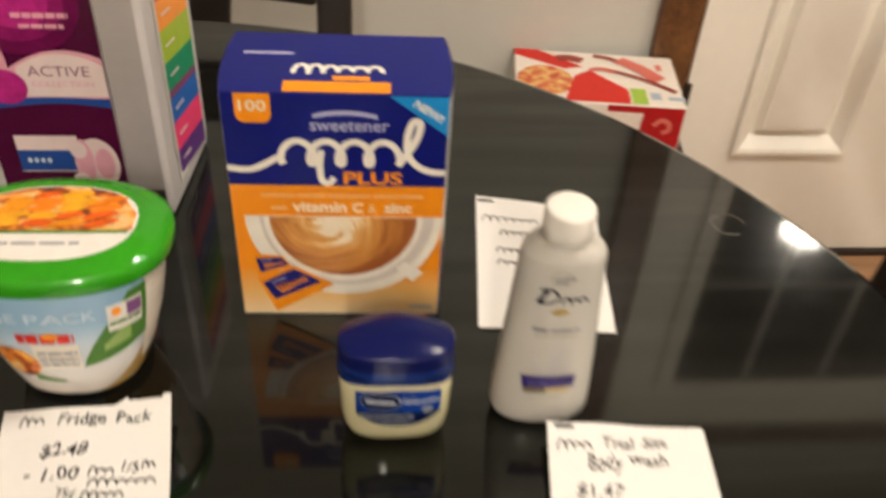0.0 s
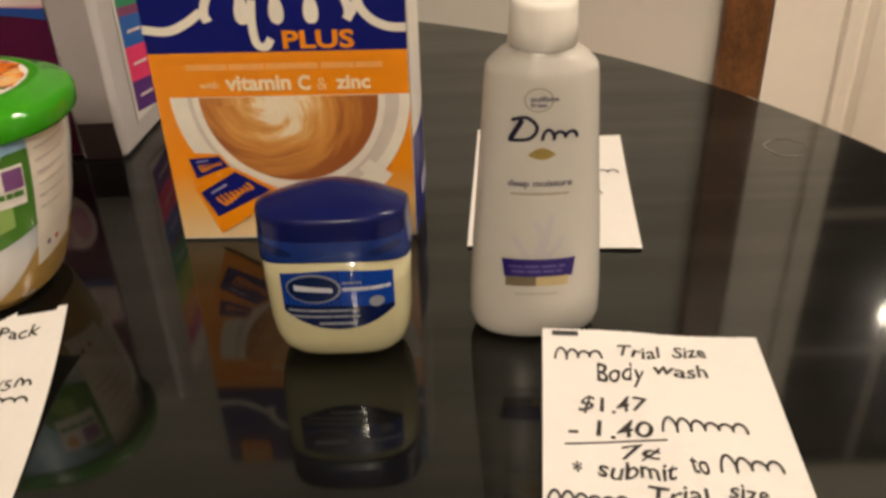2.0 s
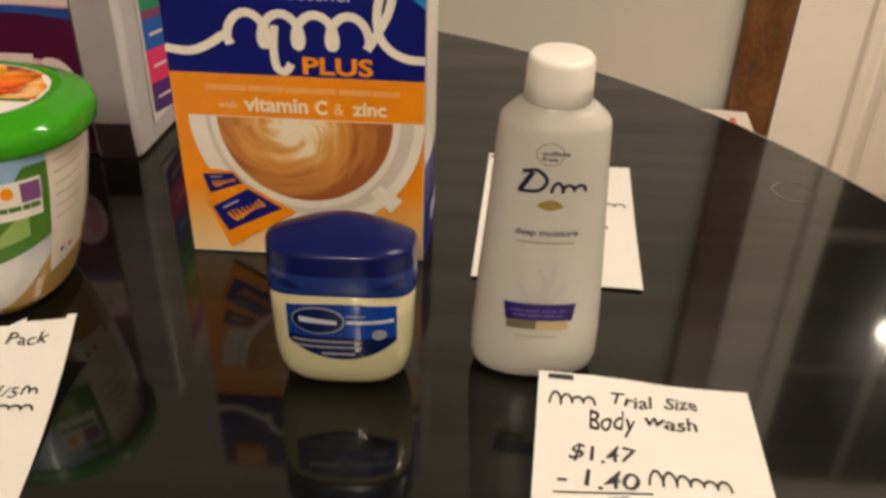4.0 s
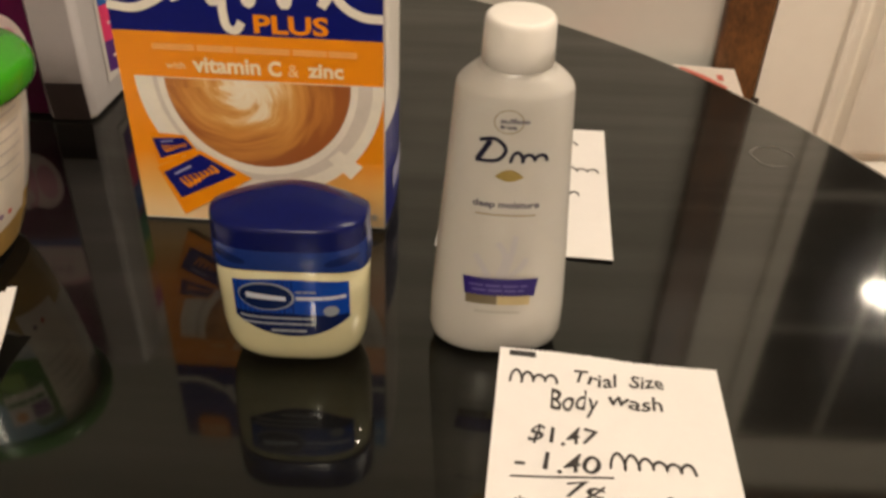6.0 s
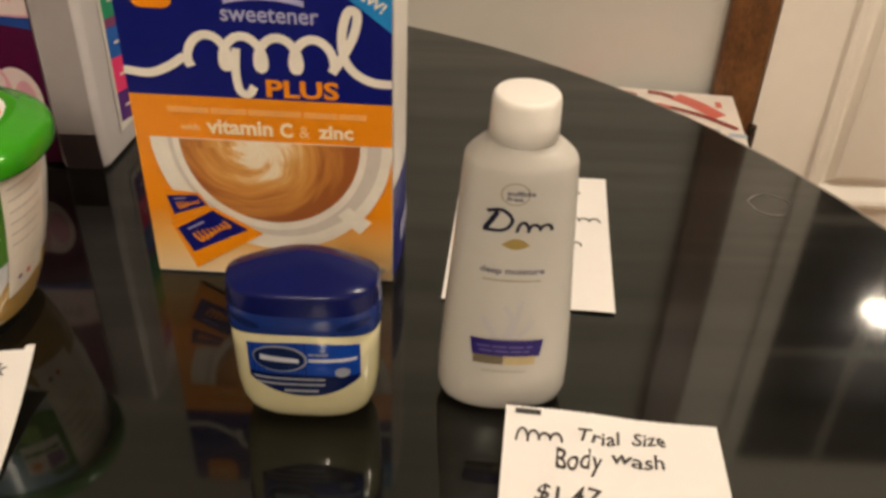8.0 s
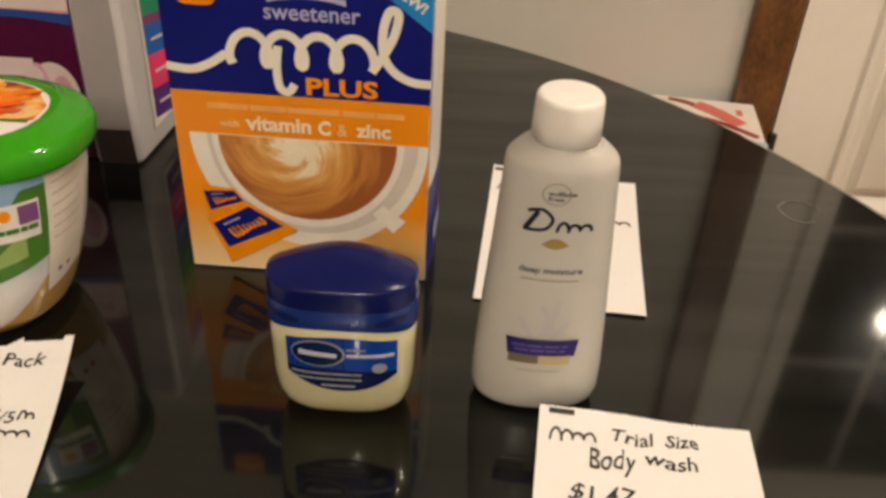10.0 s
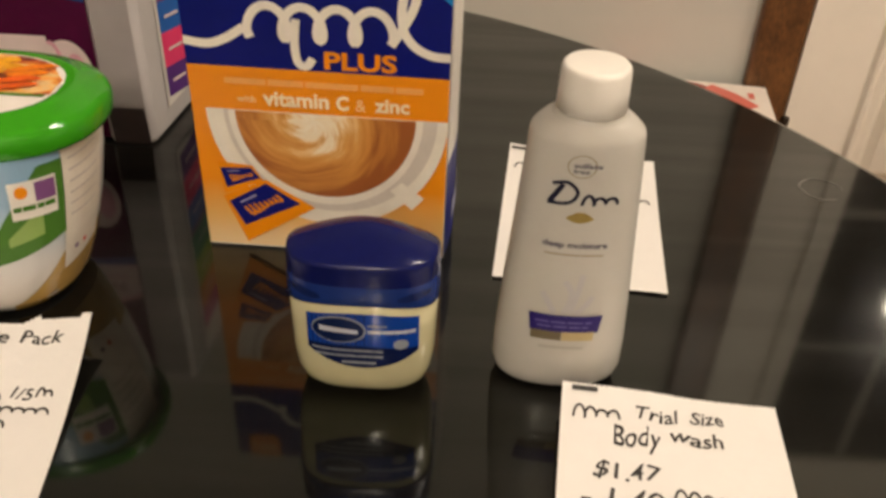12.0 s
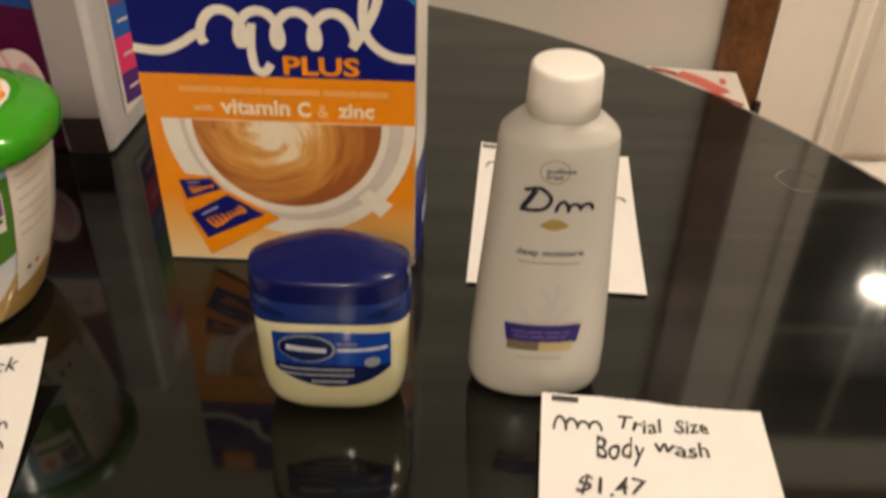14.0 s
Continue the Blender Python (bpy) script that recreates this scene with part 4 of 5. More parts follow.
# dark script mark as plain shapes
decal("script_stem", stroke([(ub(0.0915), 0.0915), (ub(0.0965), 0.0925), (ub(0.1000), 0.0890), (ub(0.0975), 0.0850), (ub(0.0905), 0.0842)], 0.0013), on_bottle, M_SCRIPT, bottle)
decal("script_bar", stroke([(ub(0.0912), 0.0848), (ub(0.0950), 0.0918)], 0.0018), on_bottle, M_SCRIPT, bottle, 0.0005)
decal("script_loops", scribble(ub(0.1020), ub(0.1135), 0.0842, 0.0882, 3, 0.0012), on_bottle, M_SCRIPT, bottle, 0.0004, rise=0.0002)
decal("gold_leaf", band(ub(0.0970), ub(0.1068), lambda u: 0.0790 - 0.0018 * math.sin(math.pi * (u - ub(0.0970)) / 0.0098), lambda u: 0.0790 + 0.0026 * math.sin(math.pi * (u - ub(0.0970)) / 0.0098), 14, 3), on_bottle, M_GOLD, bottle)
decal("deep_word", words("deep moisture", ub(0.0905), ub(0.1128), 0.0662, 0.0696, 0.03), on_bottle, M_GREYTEXT, bottle)
decal("small_line", dashes(ub(0.0915), ub(0.1120), 0.0638, 0.0645, 6, 0.04), on_bottle, M_RINGGOLD, bottle)
for a, b, c in (((0.0925, 0.0475), (0.0945, 0.0440), (0.0975, 0.0385)), ((0.1000, 0.0530), (0.1030, 0.0470), (0.1010, 0.0385)), ((0.1105, 0.0465), (0.1085, 0.0425), (0.1050, 0.0385)), ((0.1060, 0.0560), (0.1050, 0.0480), (0.1030, 0.0385))):
    decal("lavender_stroke", stroke([(ub(a[0]), a[1]), (ub(b[0]), b[1]), (ub(c[0]), c[1])], 0.0022), on_bottle, M_WASH, bottle, 0.0004)
bv, bf = band(ub(0.0886), ub(0.1154), lambda u: 0.0300, lambda u: 0.0378, 16, 3)
bv = [(u * (0.93 + 0.07 * (v - 0.0300) / 0.0078), v) for u, v in bv]
decal("violet_band", (bv, bf), on_bottle, M_VIOLET, bottle, 0.0008)
decal("band_word", dashes(ub(0.0910), ub(0.1120), 0.0343, 0.0353, 5), on_bottle, M_VIOLETTEXT, bottle, 0.0010)
decal("band_word", dashes(ub(0.0920), ub(0.1110), 0.0322, 0.0332, 6), on_bottle, M_VIOLETTEXT, bottle, 0.0010)
decal("gold_band", band(ub(0.0900), ub(0.1012), lambda u: 0.0262, lambda u: 0.0304, 8, 1), on_bottle, M_GOLDDARK, bottle, 0.0008)
decal("gold_band", band(ub(0.1013), ub(0.1130), lambda u: 0.0262, lambda u: 0.0304, 8, 1), on_bottle, M_GOLDPALE, bottle, 0.0008)
decal("volume_word", dashes(ub(0.0935), ub(0.1100), 0.0218, 0.0230, 9, 0.04), on_bottle, M_FAINT, bottle)

# ---- fruit tub ----
tub = thing("fruit_tub", "clear fruit tub with a green snap lid and printed sleeve", "food tub", at=(-0.1312, -0.0305, TOP))
TP = [(0.0004, 0.0220, 0.0235), (0.0018, 0.0262, 0.0278), (0.0070, 0.0315, 0.0315), (0.0200, 0.0365, 0.0342), (0.0400, 0.0425, 0.0368), (0.0600, 0.0466, 0.0383), (0.0820, 0.0495, 0.0396)]
part("tub_body", loft([oval(0, 0, z, a, b, 2.4) for z, a, b in TP]), M_TUB, tub, "translucent tub full of pale fruit", smooth=True)
GP = [(0.0800, 0.0500, 0.0365), (0.0782, 0.0532, 0.0392), (0.0785, 0.0541, 0.0400), (0.0800, 0.0547, 0.0406), (0.0840, 0.0549, 0.0408), (0.0862, 0.0545, 0.0404), (0.0878, 0.0534, 0.0393), (0.0891, 0.0512, 0.0373), (0.0903, 0.0474, 0.0340), (0.0912, 0.0446, 0.0316), (0.0921, 0.0434, 0.0306), (0.0922, 0.0420, 0.0297)]
LID_Y, LID_Z = 0.0, 0.0922
part("lid", loft([oval(0, LID_Y, z, a, b, 2.3) for z, a, b in GP], cap_low=False), M_LIDGREEN, tub, "glossy grass-green snap lid", smooth=True)
on_lid = lambda u, v, off: (u, v + LID_Y - 0.002, LID_Z + off)
lim = lambda u: 0.0280 * max(0.0, 1 - (abs(u) / 0.0400) ** 2.3) ** (1 / 2.3)
decal("lid_label", band(-0.0398, 0.0398, lambda u: -lim(u), lim, 40, 2), on_lid, M_BOXWHITE, tub)
decal("fruit_picture", band(-0.0385, 0.0385, lambda u: max(-0.0065, 0.001 - lim(u)), lambda u: max(-0.0064, min(lim(u) - 0.001, 0.030 - 1.5 * max(0.0, u - 0.0225))), 40, 6), on_lid, M_FRUIT, tub, 0.0005)
rng = random.Random(12)
k = 0
for row, v in enumerate((0.0205, 0.0150, 0.0095, 0.0040, -0.0020)):
    u = -0.033 + 0.004 * (row % 2)
    while u < 0.031:
        if v + 0.003 < lim(abs(u) + 0.006) and v < 0.026 - 1.5 * max(0.0, u - 0.0190):
            a, rx, ry = rng.uniform(0.0, 0.38), rng.uniform(0.0065, 0.0100), rng.uniform(0.0021, 0.0032)
            dv, df = disc(0, 0, rx, ry, 18)
            dv = [(u + x * math.cos(a) - (y - 12 * x * x) * math.sin(a), max(-0.0060, v + x * math.sin(a) + (y - 12 * x * x) * math.cos(a))) for x, y in dv]
            decal("fruit_slice", (dv, df), on_lid, SLICES[rng.randrange(len(SLICES))], tub, 0.0008 + 0.00003 * k)
            k += 1
        u += rng.uniform(0.0110, 0.0160)
decal("lid_dark_line", band(-0.0370, 0.0370, lambda u: -0.0088, lambda u: -0.0065, 20, 1), on_lid, M_LEAF, tub, 0.0005)
decal("lid_word", dashes(-0.024, 0.018, -0.0170, -0.0150, 5), on_lid, M_LABELGREY, tub, 0.0005)
decal("lid_red_dot", disc(-0.0315, -0.0140, 0.004, 0.0030, 20), on_lid, M_RED, tub, 0.0007)


def on_tub(u, v, off):
    """u: degrees round the tub from its front, towards +x."""
    a, b = profile_at(TP, v)
    t = math.radians(u - 90)
    c, s = math.cos(t), math.sin(t)
    x, y = a * math.copysign(abs(c) ** (2 / 2.4), c), b * math.copysign(abs(s) ** (2 / 2.4), s)
    return (x + off * c, y + off * s, v)


on_print = lambda u, v, off: on_tub(u - 23, v * 1.12, off)
decal("sleeve", band(-60, 84, lambda u: 0.007 + 0.020 * max(0, (u - 45) / 40) ** 1.6, lambda u: 0.0700, 48, 8), on_print, M_SLEEVE, tub, 0.0003)
decal("pack_word", words("FRIDGE PACK", -28, 48, 0.0555, 0.0610, 0.01), on_print, M_SKYPALE, tub, 0.0008)
decal("mark_tag", dashes(8, 34, 0.0435, 0.0490, 3, 0.16), on_print, M_RED, tub, 0.0008)
decal("mark_sun", disc(24, 0.0480, 3.0, 0.0020, 16), on_print, M_ORANGE, tub, 0.0011)
decal("grey_panel", band(14, 35, lambda u: 0.0265, lambda u: 0.0425, 8, 3), on_print, M_FACTS, tub, 0.0008)
for z in (0.0365, 0.0325, 0.0290):
    decal("grey_word", dashes(16, 34, z, z + 0.0018, int(z * 1e4)), on_print, M_LABELGREY, tub, 0.0011)
decal("peach_picture", disc(0, 0.030, 15, 0.0095), on_print, M_FRUIT, tub, 0.0008)
decal("peach_leaf", band(8, 24, lambda u: 0.0170 + 0.0001 * (24 - u), lambda u: 0.0180 + 0.0003 * (24 - u), 8, 1), on_print, M_LEAF, tub, 0.0010)
decal("leaf_picture", band(36, 84, lambda u: 0.0270 + 0.0090 * ((u - 36) / 48) ** 1.3, lambda u: 0.0275 + 0.0385 * min(1, (u - 36) / 34) ** 0.75, 20, 4), on_print, M_LEAF, tub, 0.0008)
decal("leaf_light", band(50, 70, lambda u: 0.0355 + 0.003 * ((u - 50) / 20), lambda u: 0.0390 + 0.012 * ((u - 50) / 20), 12, 2), on_print, M_LEAFPALE, tub, 0.0010)
decal("badge", band(54, 79, lambda u: 0.0465, lambda u: 0.0615, 8, 2), on_print, M_BOXWHITE, tub, 0.0012)
decal("badge_tag", band(67, 78, lambda u: 0.0530, lambda u: 0.0605, 4, 2), on_print, M_PURPLETAG, tub, 0.0015)
decal("badge_flower", disc(60, 0.0575, 3.2, 0.0024, 16), on_print, M_ORANGE, tub, 0.0015)
decal("badge_word", dashes(55, 78, 0.0500, 0.0520, 8), on_print, M_LEAF, tub, 0.0015)
decal("facts_panel", band(84.5, 116, lambda u: 0.0175 + 0.004 * (u - 84) / 32, lambda u: 0.0700, 8, 8), on_print, M_FACTS, tub, 0.0006)
for k in range(6):
    decal("facts_line", dashes(88, 112, 0.0640 - 0.0046 * k, 0.0649 - 0.0046 * k, k + 2, 0.04), on_print, M_GREYPRINT, tub, 0.0009)
for u, mt in ((94, M_PURPLETAG), (102, M_RED)):
    decal("facts_dot", disc(u, 0.0255, 1.9, 0.0011, 12), on_print, mt, tub, 0.0009)
decal("juice_edge", band(46, 150, lambda u: 0.0020, lambda u: 0.0065 + 0.020 * min(1.0, max(0, (u - 45) / 40)) ** 1.6, 30, 6), on_print, M_JUICE, tub, 0.0003)

# ---- pads pack ----
pack = thing("pads_pack", "plum and white film-wrapped pads pack with colour tabs", "packet", at=(-0.1058, 0.0878, TOP), turn=0)
# outline in plan: front left, front right, corner strip, side
PH = 0.178
plan = [(-0.112, 0.016), (-0.104, 0.006), (-0.026, 0.006), (-0.0235, 0.001), (-0.003, 0.0015), (0.000, 0.005), (0.0085, 0.088), (0.006, 0.094), (-0.100, 0.104), (-0.106, 0.100)]


def ring_of(z, k):
    cx, cy = -0.05, 0.05
    return [(cx + (x - cx) * k, cy + (y - cy) * k, z) for x, y in plan]


part("pack_body", loft([ring_of(z, k) for z, k in ((0.0004, 0.975), (0.003, 0.992), (0.012, 1.0), (0.06, 1.004), (0.11, 1.004), (0.165, 0.998), (0.175, 0.985), (PH, 0.96))]), M_PACKWHITE, pack, "white plastic film", bevel=0.0015)
pf = lambda u, v, off: (u - 0.108 + 0.108, 0.0052 - off - 0.0004, v - TOP)
px = lambda x: x + 0.108
decal("plum_front", rect(px(-0.2065), px(-0.1340), 0.7525, 0.9230), pf, M_PLUM, pack)
for k, mt in enumerate((M_BLOOM, M_BLOOMMID, M_MAGENTA)):
    decal("magenta_bloom", disc(px(-0.176), 0.894, 0.036 - 0.008 * k, 0.032 - 0.008 * k, 44, roof=0.9225), pf, mt, pack, 0.0004 + 0.0001 * k)
decal("bloom_word", dashes(px(-0.177), px(-0.147), 0.884, 0.887, 4), pf, M_PINK, pack, 0.0009)
decal("bloom_word", dashes(px(-0.174), px(-0.150), 0.878, 0.8805, 5), pf, M_PINK, pack, 0.0009)
decal("petal_shape", disc(px(-0.198), 0.856, 0.012, 0.022), pf, M_PINK, pack, 0.0010)
decal("petal_shape", disc(px(-0.190), 0.842, 0.012, 0.011), pf, M_MAGENTA, pack, 0.0013)
decal("pink_panel", band(px(-0.2065), px(-0.1341), lambda u: 0.8345, lambda u: 0.8650 - 12 * (u - px(-0.155)) ** 2, 20, 2), pf, M_PINK, pack, 0.0007)
decal("pale_panel", band(px(-0.182), px(-0.1342), lambda u: 0.8360, lambda u: 0.8630 - 14 * (u - px(-0.157)) ** 2, 20, 2), pf, M_PINKPALE, pack, 0.0011)
decal("active_word", words("ACTIVE", px(-0.1760), px(-0.1420), 0.8490, 0.8555), pf, M_PINKGREY, pack, 0.0014)
decal("collection_word", words("COLLECTION", px(-0.1750), px(-0.1410), 0.8425, 0.8460), pf, M_PINK, pack, 0.0014)
decal("blue_wave", band(px(-0.2065), px(-0.1341), lambda u: 0.8290 + 0.0025 * math.sin((u - px(-0.19)) * 60), lambda u: 0.8345 + 0.0010 * math.sin((u - px(-0.19)) * 60), 20, 1), pf, M_WAVE, pack, 0.0012)
decal("white_label", rect(px(-0.194), px(-0.158), 0.7840, 0.8095), pf, M_PINKPALE, pack, 0.0010)
decal("blue_label", rect(px(-0.194), px(-0.160), 0.7850, 0.7995), pf, M_WAVE, pack, 0.0013)
for k in range(4):
    decal("drop_mark", disc(px(-0.188 + 0.0038 * k), 0.7925, 0.0013, 0.0018, 12), pf, M_SKYPALE, pack, 0.0016)
decal("pad_picture", disc(px(-0.149), 0.790, 0.013, 0.018), pf, M_PINKPALE, pack, 0.0014)
decal("pad_fold", disc(px(-0.156), 0.791, 0.0055, 0.0165), pf, M_PINK, pack, 0.0017)
decal("pad_wing", disc(px(-0.1585), 0.800, 0.0050, 0.0060, 20), pf, M_PINKPALE, pack, 0.0019)
decal("pad_wing", disc(px(-0.1600), 0.779, 0.0048, 0.0050, 20), pf, M_PINKPALE, pack, 0.0019)
decal("pad_core", disc(px(-0.1445), 0.790, 0.0055, 0.0110, 24), pf, M_PINK, pack, 0.0017)
decal("corner_strip", rect(-0.0232, -0.0035, 0.7600, 0.9200), lambda u, v, off: (u, 0.0008 + (u + 0.0235) * 0.024 - off, v - TOP), M_PACKSTRIP, pack)


# darker band along the bottom of the corner strip
decal("strip_foot", rect(-0.0232, -0.0035, 0.7512, 0.7725), lambda u, v, off: (u + 0.0008 * (0.7725 - v) / 0.02, 0.0008 + (u + 0.0235) * 0.024 - off + 0.0006 * max(0, (0.762 - v) / 0.011), v - TOP), M_STRIPFOOT, pack, 0.0007)


def on_side(u, v, off):
    return (0.0003 + 0.0085 * (u - 0.005) / 0.083 + off, u, v - TOP)


decal("tab_border", rect(0.0215, 0.0820, 0.7640, 0.9170, 2, 2), on_side, M_BOXWHITE, pack, 0.0006)
zs = [0.7690, 0.7860, 0.8055, 0.8225, 0.8275, 0.8460, 0.8665, 0.8850, 0.9000]
for k, (z0, z1) in enumerate(zip(zs, zs[1:])):
    s = -0.010
    pts = [(0.0240, z0), (0.0800, z0 + s), (0.0800, min(0.914, z1 + s)), (0.0240, z1)]
    decal("colour_tab", poly(*pts), on_side, STRIPES[k], pack, 0.0009)
    if k not in (3, 7):
        zc = (z0 + z1) / 2
        decal("tab_word", poly((0.030, zc - 0.0022), (0.047, zc - 0.0048), (0.047, zc - 0.0032), (0.030, zc - 0.0006)), on_side, M_PINKPALE, pack, 0.0012)


# ---- hand-written notes ----
def note(corners, label, curl=0.006, bite=None, seed=1, lift=None):
    """A thin sheet between four corners (top left, top right, bottom right, bottom left), torn along its top."""
    rng = random.Random(seed)
    ob = thing("paper_note", label, "note", group="hand-written price notes", at=(0, 0, TOP))
    tl, tr, br, bl = [Vector((x, y, 0)) for x, y in corners]
    nu, nv = 92, 24
    rag = [0.007 * (i % 2) + rng.uniform(0, 0.003) for i in range(nu + 1)]

    def place(u, v, off=0.0):
        p = (bl * (1 - u) + br * u) * (1 - v) + (tl * (1 - u) + tr * u) * v
        rise = curl * (v ** 3) * 0.7 + curl * 0.5 * (2 * abs(u - 0.5)) ** 3 * (0.3 + 0.7 * v) + 0.0004 * math.sin(9 * u + 5 * v) + (lift(u, v) if lift else 0)
        return (p.x, p.y, 0.0007 + max(0.0, rise) + off)
    for thick, nm in ((0.00025, "sheet"),):
        bm = bmesh.new()
        up, dn = [], []
        for j in range(nv + 1):
            for i in range(nu + 1):
                u, v = i / nu, j / nv
                if j == nv:
                    v -= rag[i] + (bite(u) if bite else 0)
                up.append(bm.verts.new(place(u, v, thick)))
                dn.append(bm.verts.new(place(u, v, 0)))
        w = nu + 1
        for j in range(nv):
            for i in range(nu):
                a = j * w + i
                bm.faces.new((up[a], up[a + 1], up[a + 1 + w], up[a + w]))
                bm.faces.new((dn[a], dn[a + w], dn[a + 1 + w], dn[a + 1]))
        edge = list(range(w)) + [j * w + nu for j in range(1, nv + 1)] + [nv * w + i for i in range(nu - 1, -1, -1)] + [j * w for j in range(nv - 1, 0, -1)]
        for a, b in zip(edge, edge[1:] + edge[:1]):
            bm.faces.new((up[a], dn[a], dn[b], up[b]))
        part(nm, bm, M_PAPER, ob, smooth=False)
    return ob, lambda u, v, off: place(u, v, off + 0.00025)


# note before the bottle
c1 = ((0.1040, -0.0880), (0.1838, -0.0905), (0.1780, -0.2060), (0.0930, -0.2000))
n1, p1 = note(c1, "white torn note with a hand-written body wash price", 0.0006, seed=3, lift=lambda u, v: (0.0095 - 0.0060 * u) * v)


def uv_of(corners, x, y):
    """Where a place on the table, seen from the front, lies on a note that may be propped up."""
    if corners[0][0] > 0.1:
        k = (y + 0.2) / 0.113
        w = 1 - 0.6 * (x - 0.1) / 0.08
        x, y = x - (x - 0.066) * 0.040 * k * w, y - 0.0125 * k * w
    elif corners[0][0] < 0:
        h = 0.011 * (x + 0.16) / 0.08 * max(0.0, (y + 0.175) / 0.115) ** 3
        x, y = x + 0.35 * h, y - 1.0 * h
    tl, tr, br, bl = [Vector(c) for c in corners]
    u, v = 0.5, 0.5
    for _ in range(20):
        p = (bl * (1 - u) + br * u) * (1 - v) + (tl * (1 - u) + tr * u) * v
        du = (br - bl) * (1 - v) + (tr - tl) * v
        dv = (tl * (1 - u) + tr * u) - (bl * (1 - u) + br * u)
        d = Vector((x, y)) - p
        det = du.x * dv.y - du.y * dv.x
        u += (d.x * dv.y - d.y * dv.x) / det
        v += (du.x * d.y - du.y * d.x) / det
    return u, v


def write(ob, put, corners, text, x0, x1, y, h, name="handwriting", bold=0.011, slant=0.0):
    u0, v0 = uv_of(corners, x0, y)
    u1, _ = uv_of(corners, x1, y + slant)
    hv = h / (Vector(corners[0]) - Vector(corners[3])).length
    vs, fs = words(text, u0, u1, v0, v0 + hv, bold, 0.12)
    tilt = slant / (x1 - x0) * 0.68 if slant else 0
    w = 60 * x0 * 1000 % 6
    wob = [(u + 0.0045 * math.sin(60 * v + 25 * u + w), v + (u - u0) * tilt + 0.006 * math.sin(38 * u + w)) for u, v in vs]
    decal(name, (wob, fs), put, M_PEN, ob, 0.0003)


def scrawl(ob, put, corners, x0, x1, y, h, loops, width=0.0105, seed=0):
    u0, v0 = uv_of(corners, x0, y)
    u1, _ = uv_of(corners, x1, y)
    hv = h / (Vector(corners[0]) - Vector(corners[3])).length
    decal("scrawl", scribble(u0, u1, v0, v0 + hv, loops, width), put, M_PEN, ob, 0.0003, rise=0.0001)


def rule(ob, put, corners, x0, x1, y):
    u0, v0 = uv_of(corners, x0, y)
    u1, v1 = uv_of(corners, x1, y - 0.0005)
    decal("ruled_line", stroke([(u0, v0), ((u0 + u1) / 2, (v0 + v1) / 2 + 0.003), (u1, v1)], 0.006), put, M_PEN, ob, 0.0003)


scrawl(n1, p1, c1, 0.1085, 0.1255, -0.0940, 0.0060, 4)
write(n1, p1, c1, "Trial", 0.1315, 0.1475, -0.0950, 0.0062)
write(n1, p1, c1, "Size", 0.1520, 0.1645, -0.0955, 0.0060)
write(n1, p1, c1, "Body", 0.1215, 0.1390, -0.1105, 0.0120)
write(n1, p1, c1, "wash", 0.1430, 0.1625, -0.1058, 0.0062)
write(n1, p1, c1, "$1.47", 0.1135, 0.1370, -0.1232, 0.0078)
write(n1, p1, c1, "- 1.40", 0.1085, 0.1365, -0.1340, 0.0072)
scrawl(n1, p1, c1, 0.1400, 0.1680, -0.1345, 0.0065, 6)
rule(n1, p1, c1, 0.1065, 0.1405, -0.1378)
write(n1, p1, c1, "7¢", 0.1240, 0.1370, -0.1468, 0.0068)
write(n1, p1, c1, "*", 0.1075, 0.1110, -0.1500, 0.0045)
write(n1, p1, c1, "submit", 0.1155, 0.1405, -0.1535, 0.0070)
write(n1, p1, c1, "to", 0.1450, 0.1510, -0.1535, 0.0068)
scrawl(n1, p1, c1, 0.1545, 0.1740, -0.1540, 0.0075, 4)
scrawl(n1, p1, c1, 0.0980, 0.1230, -0.1650, 0.0060, 6)
write(n1, p1, c1, "Trial", 0.1295, 0.1480, -0.1650, 0.0065)
write(n1, p1, c1, "size", 0.1540, 0.1660, -0.1655, 0.0060)
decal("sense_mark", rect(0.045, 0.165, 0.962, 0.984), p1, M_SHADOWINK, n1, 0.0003)

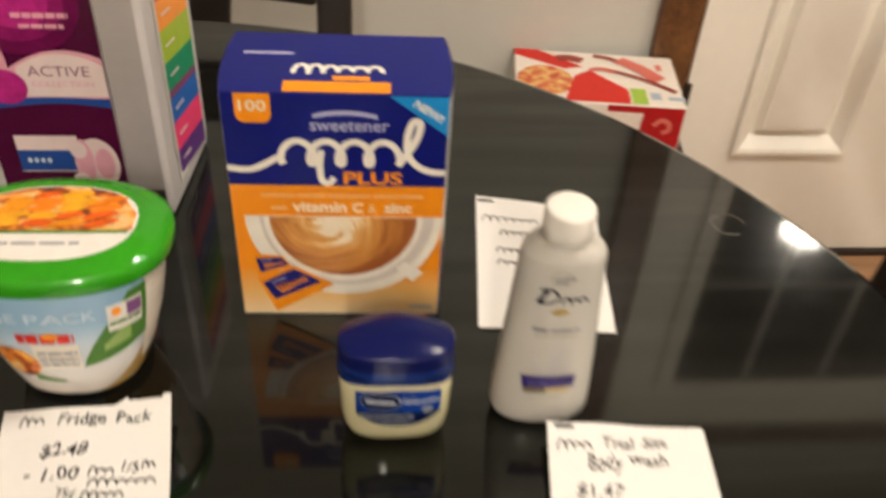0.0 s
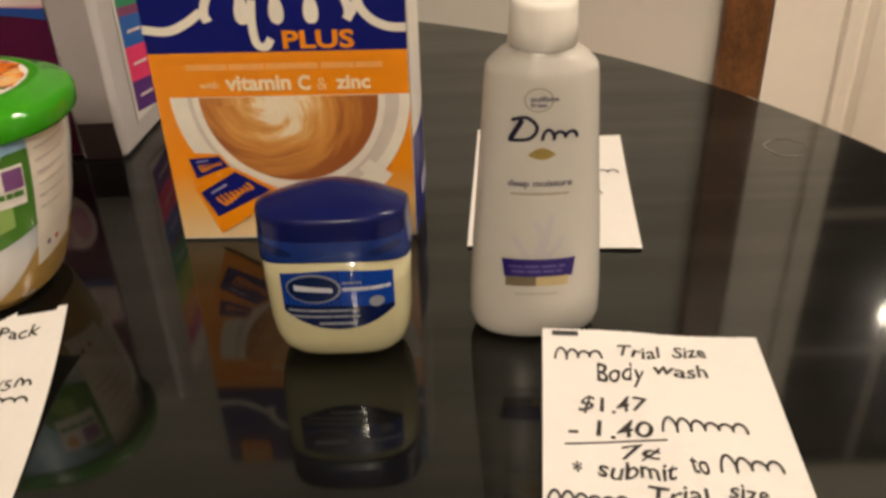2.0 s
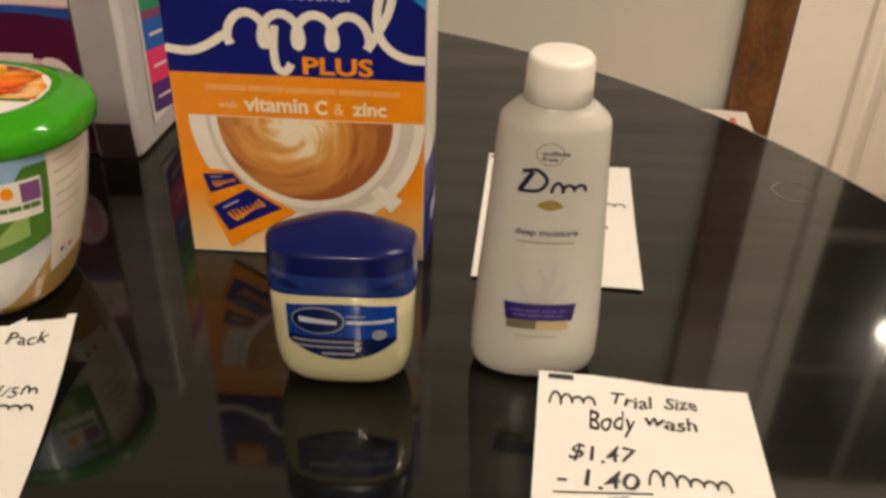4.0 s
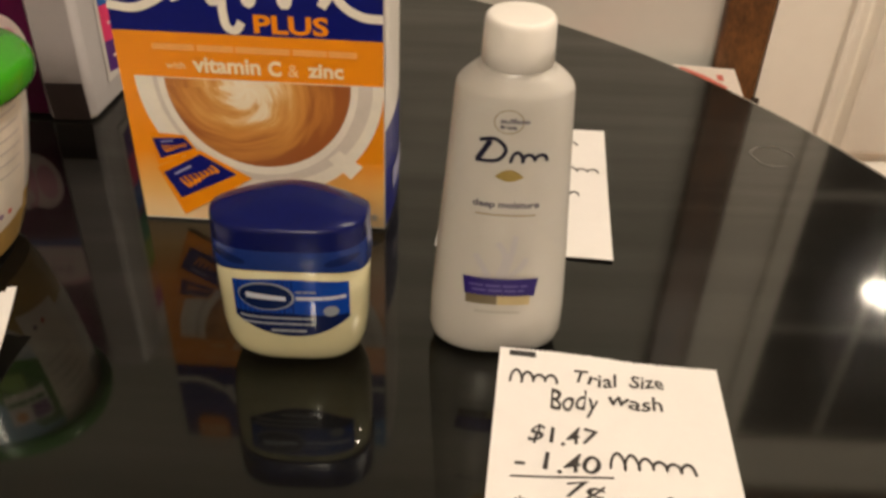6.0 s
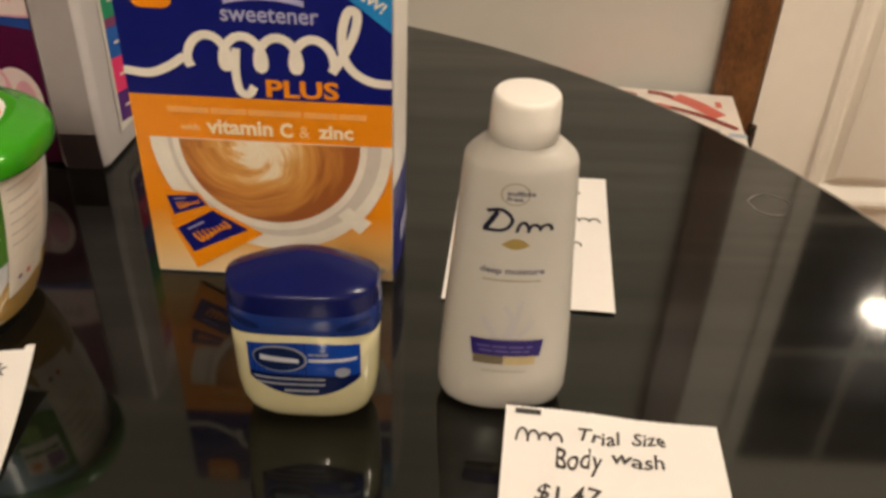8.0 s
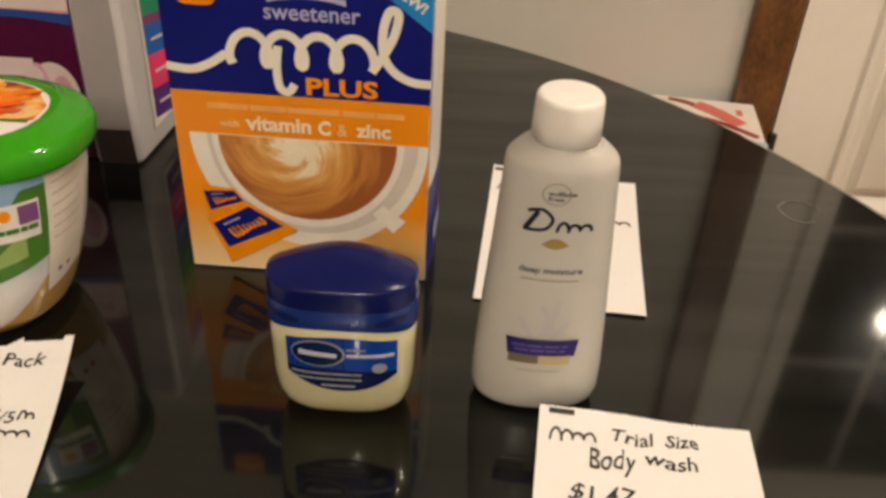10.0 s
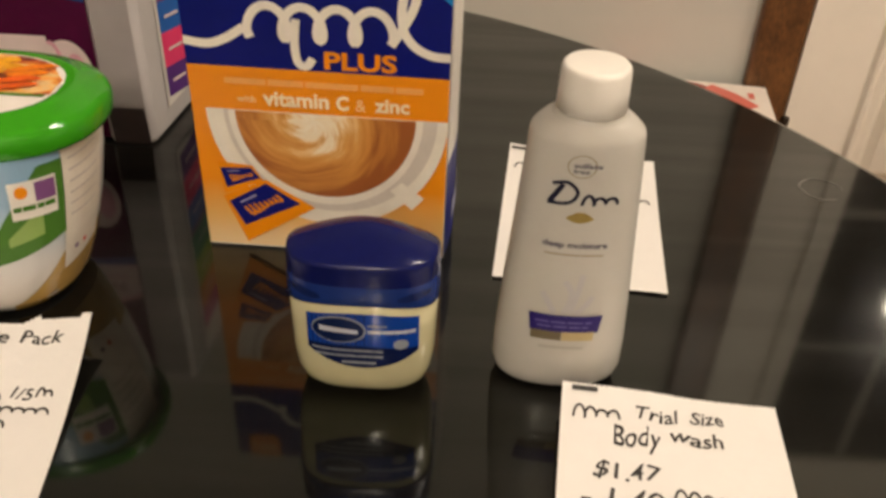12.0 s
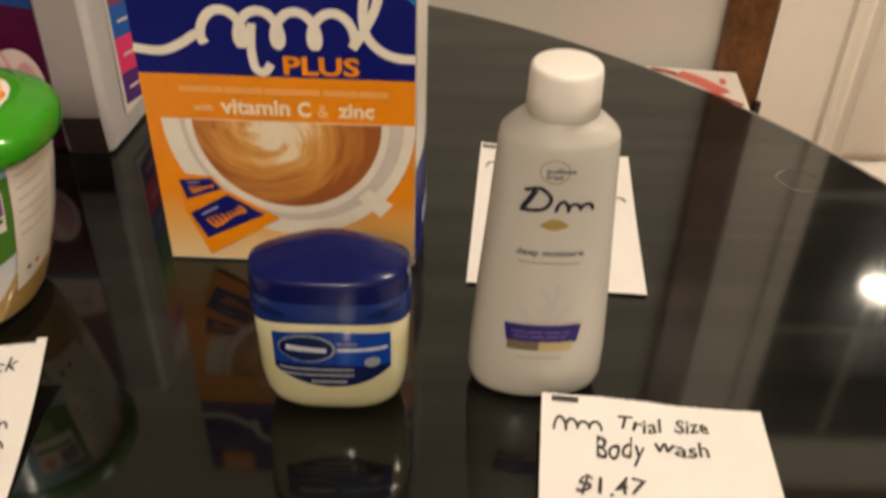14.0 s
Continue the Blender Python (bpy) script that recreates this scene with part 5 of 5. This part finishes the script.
# note behind the bottle
c2 = ((0.0880, 0.1105), (0.1660, 0.0965), (0.1560, -0.0190), (0.0780, -0.0130))
n2, p2 = note(c2, "white torn note lying behind the bottle", 0.002, seed=5)
for x0, x1, y, h, k in ((0.0900, 0.1255, 0.084, 0.006, 7), (0.141, 0.150, 0.082, 0.006, 2), (0.100, 0.117, 0.069, 0.006, 4), (0.096, 0.118, 0.053, 0.005, 5), (0.137, 0.158, 0.056, 0.006, 4), (0.095, 0.111, 0.041, 0.005, 3), (0.134, 0.146, 0.033, 0.006, 3)):
    scrawl(n2, p2, c2, x0, x1, y, h, k)
u0, v0 = uv_of(c2, 0.0885, 0.1040)
u1, v1 = uv_of(c2, 0.0990, 0.1025)
decal("sense_mark", poly((u0, v0), (u1, v1), (u1, v1 + 0.022), (u0, v0 + 0.022)), p2, M_SHADOWINK, n2, 0.0003)

# note before the tub
c3 = ((-0.1640, -0.0640), (-0.0815, -0.0675), (-0.0690, -0.1700), (-0.1490, -0.1780))
n3, p3 = note(c3, "white torn note with a hand-written fruit pack price", 0.0005, lift=lambda u, v: 0.011 * u * v ** 3, bite=lambda u: 0.055 if u < 0.62 else 0.055 * max(0, 1 - (u - 0.62) / 0.12) + 0.018 * (0.74 < u < 0.95), seed=8)
scrawl(n3, p3, c3, -0.1530, -0.1420, -0.0790, 0.0060, 3)
write(n3, p3, c3, "Fridge", -0.1350, -0.1120, -0.0800, 0.0090)
write(n3, p3, c3, "Pack", -0.1080, -0.0910, -0.0765, 0.0065)
write(n3, p3, c3, "$2.48", -0.1390, -0.1170, -0.0975, 0.0085)
write(n3, p3, c3, "- 1.00", -0.1430, -0.1180, -0.1100, 0.0070)
write(n3, p3, c3, "1/5", -0.0995, -0.0920, -0.1055, 0.0060)
scrawl(n3, p3, c3, -0.1140, -0.1030, -0.1080, 0.0050, 3)
scrawl(n3, p3, c3, -0.0905, -0.0850, -0.1040, 0.0050, 2)
scrawl(n3, p3, c3, -0.1130, -0.0830, -0.1140, 0.0045, 7)
write(n3, p3, c3, "75¢", -0.1260, -0.1170, -0.1210, 0.0065)
scrawl(n3, p3, c3, -0.1145, -0.0960, -0.1215, 0.0050, 5)
write(n3, p3, c3, "- 1.00", -0.1390, -0.1170, -0.1310, 0.0065)
scrawl(n3, p3, c3, -0.1130, -0.1040, -0.1300, 0.0050, 2)
rule(n3, p3, c3, -0.1380, -0.0990, -0.1335)
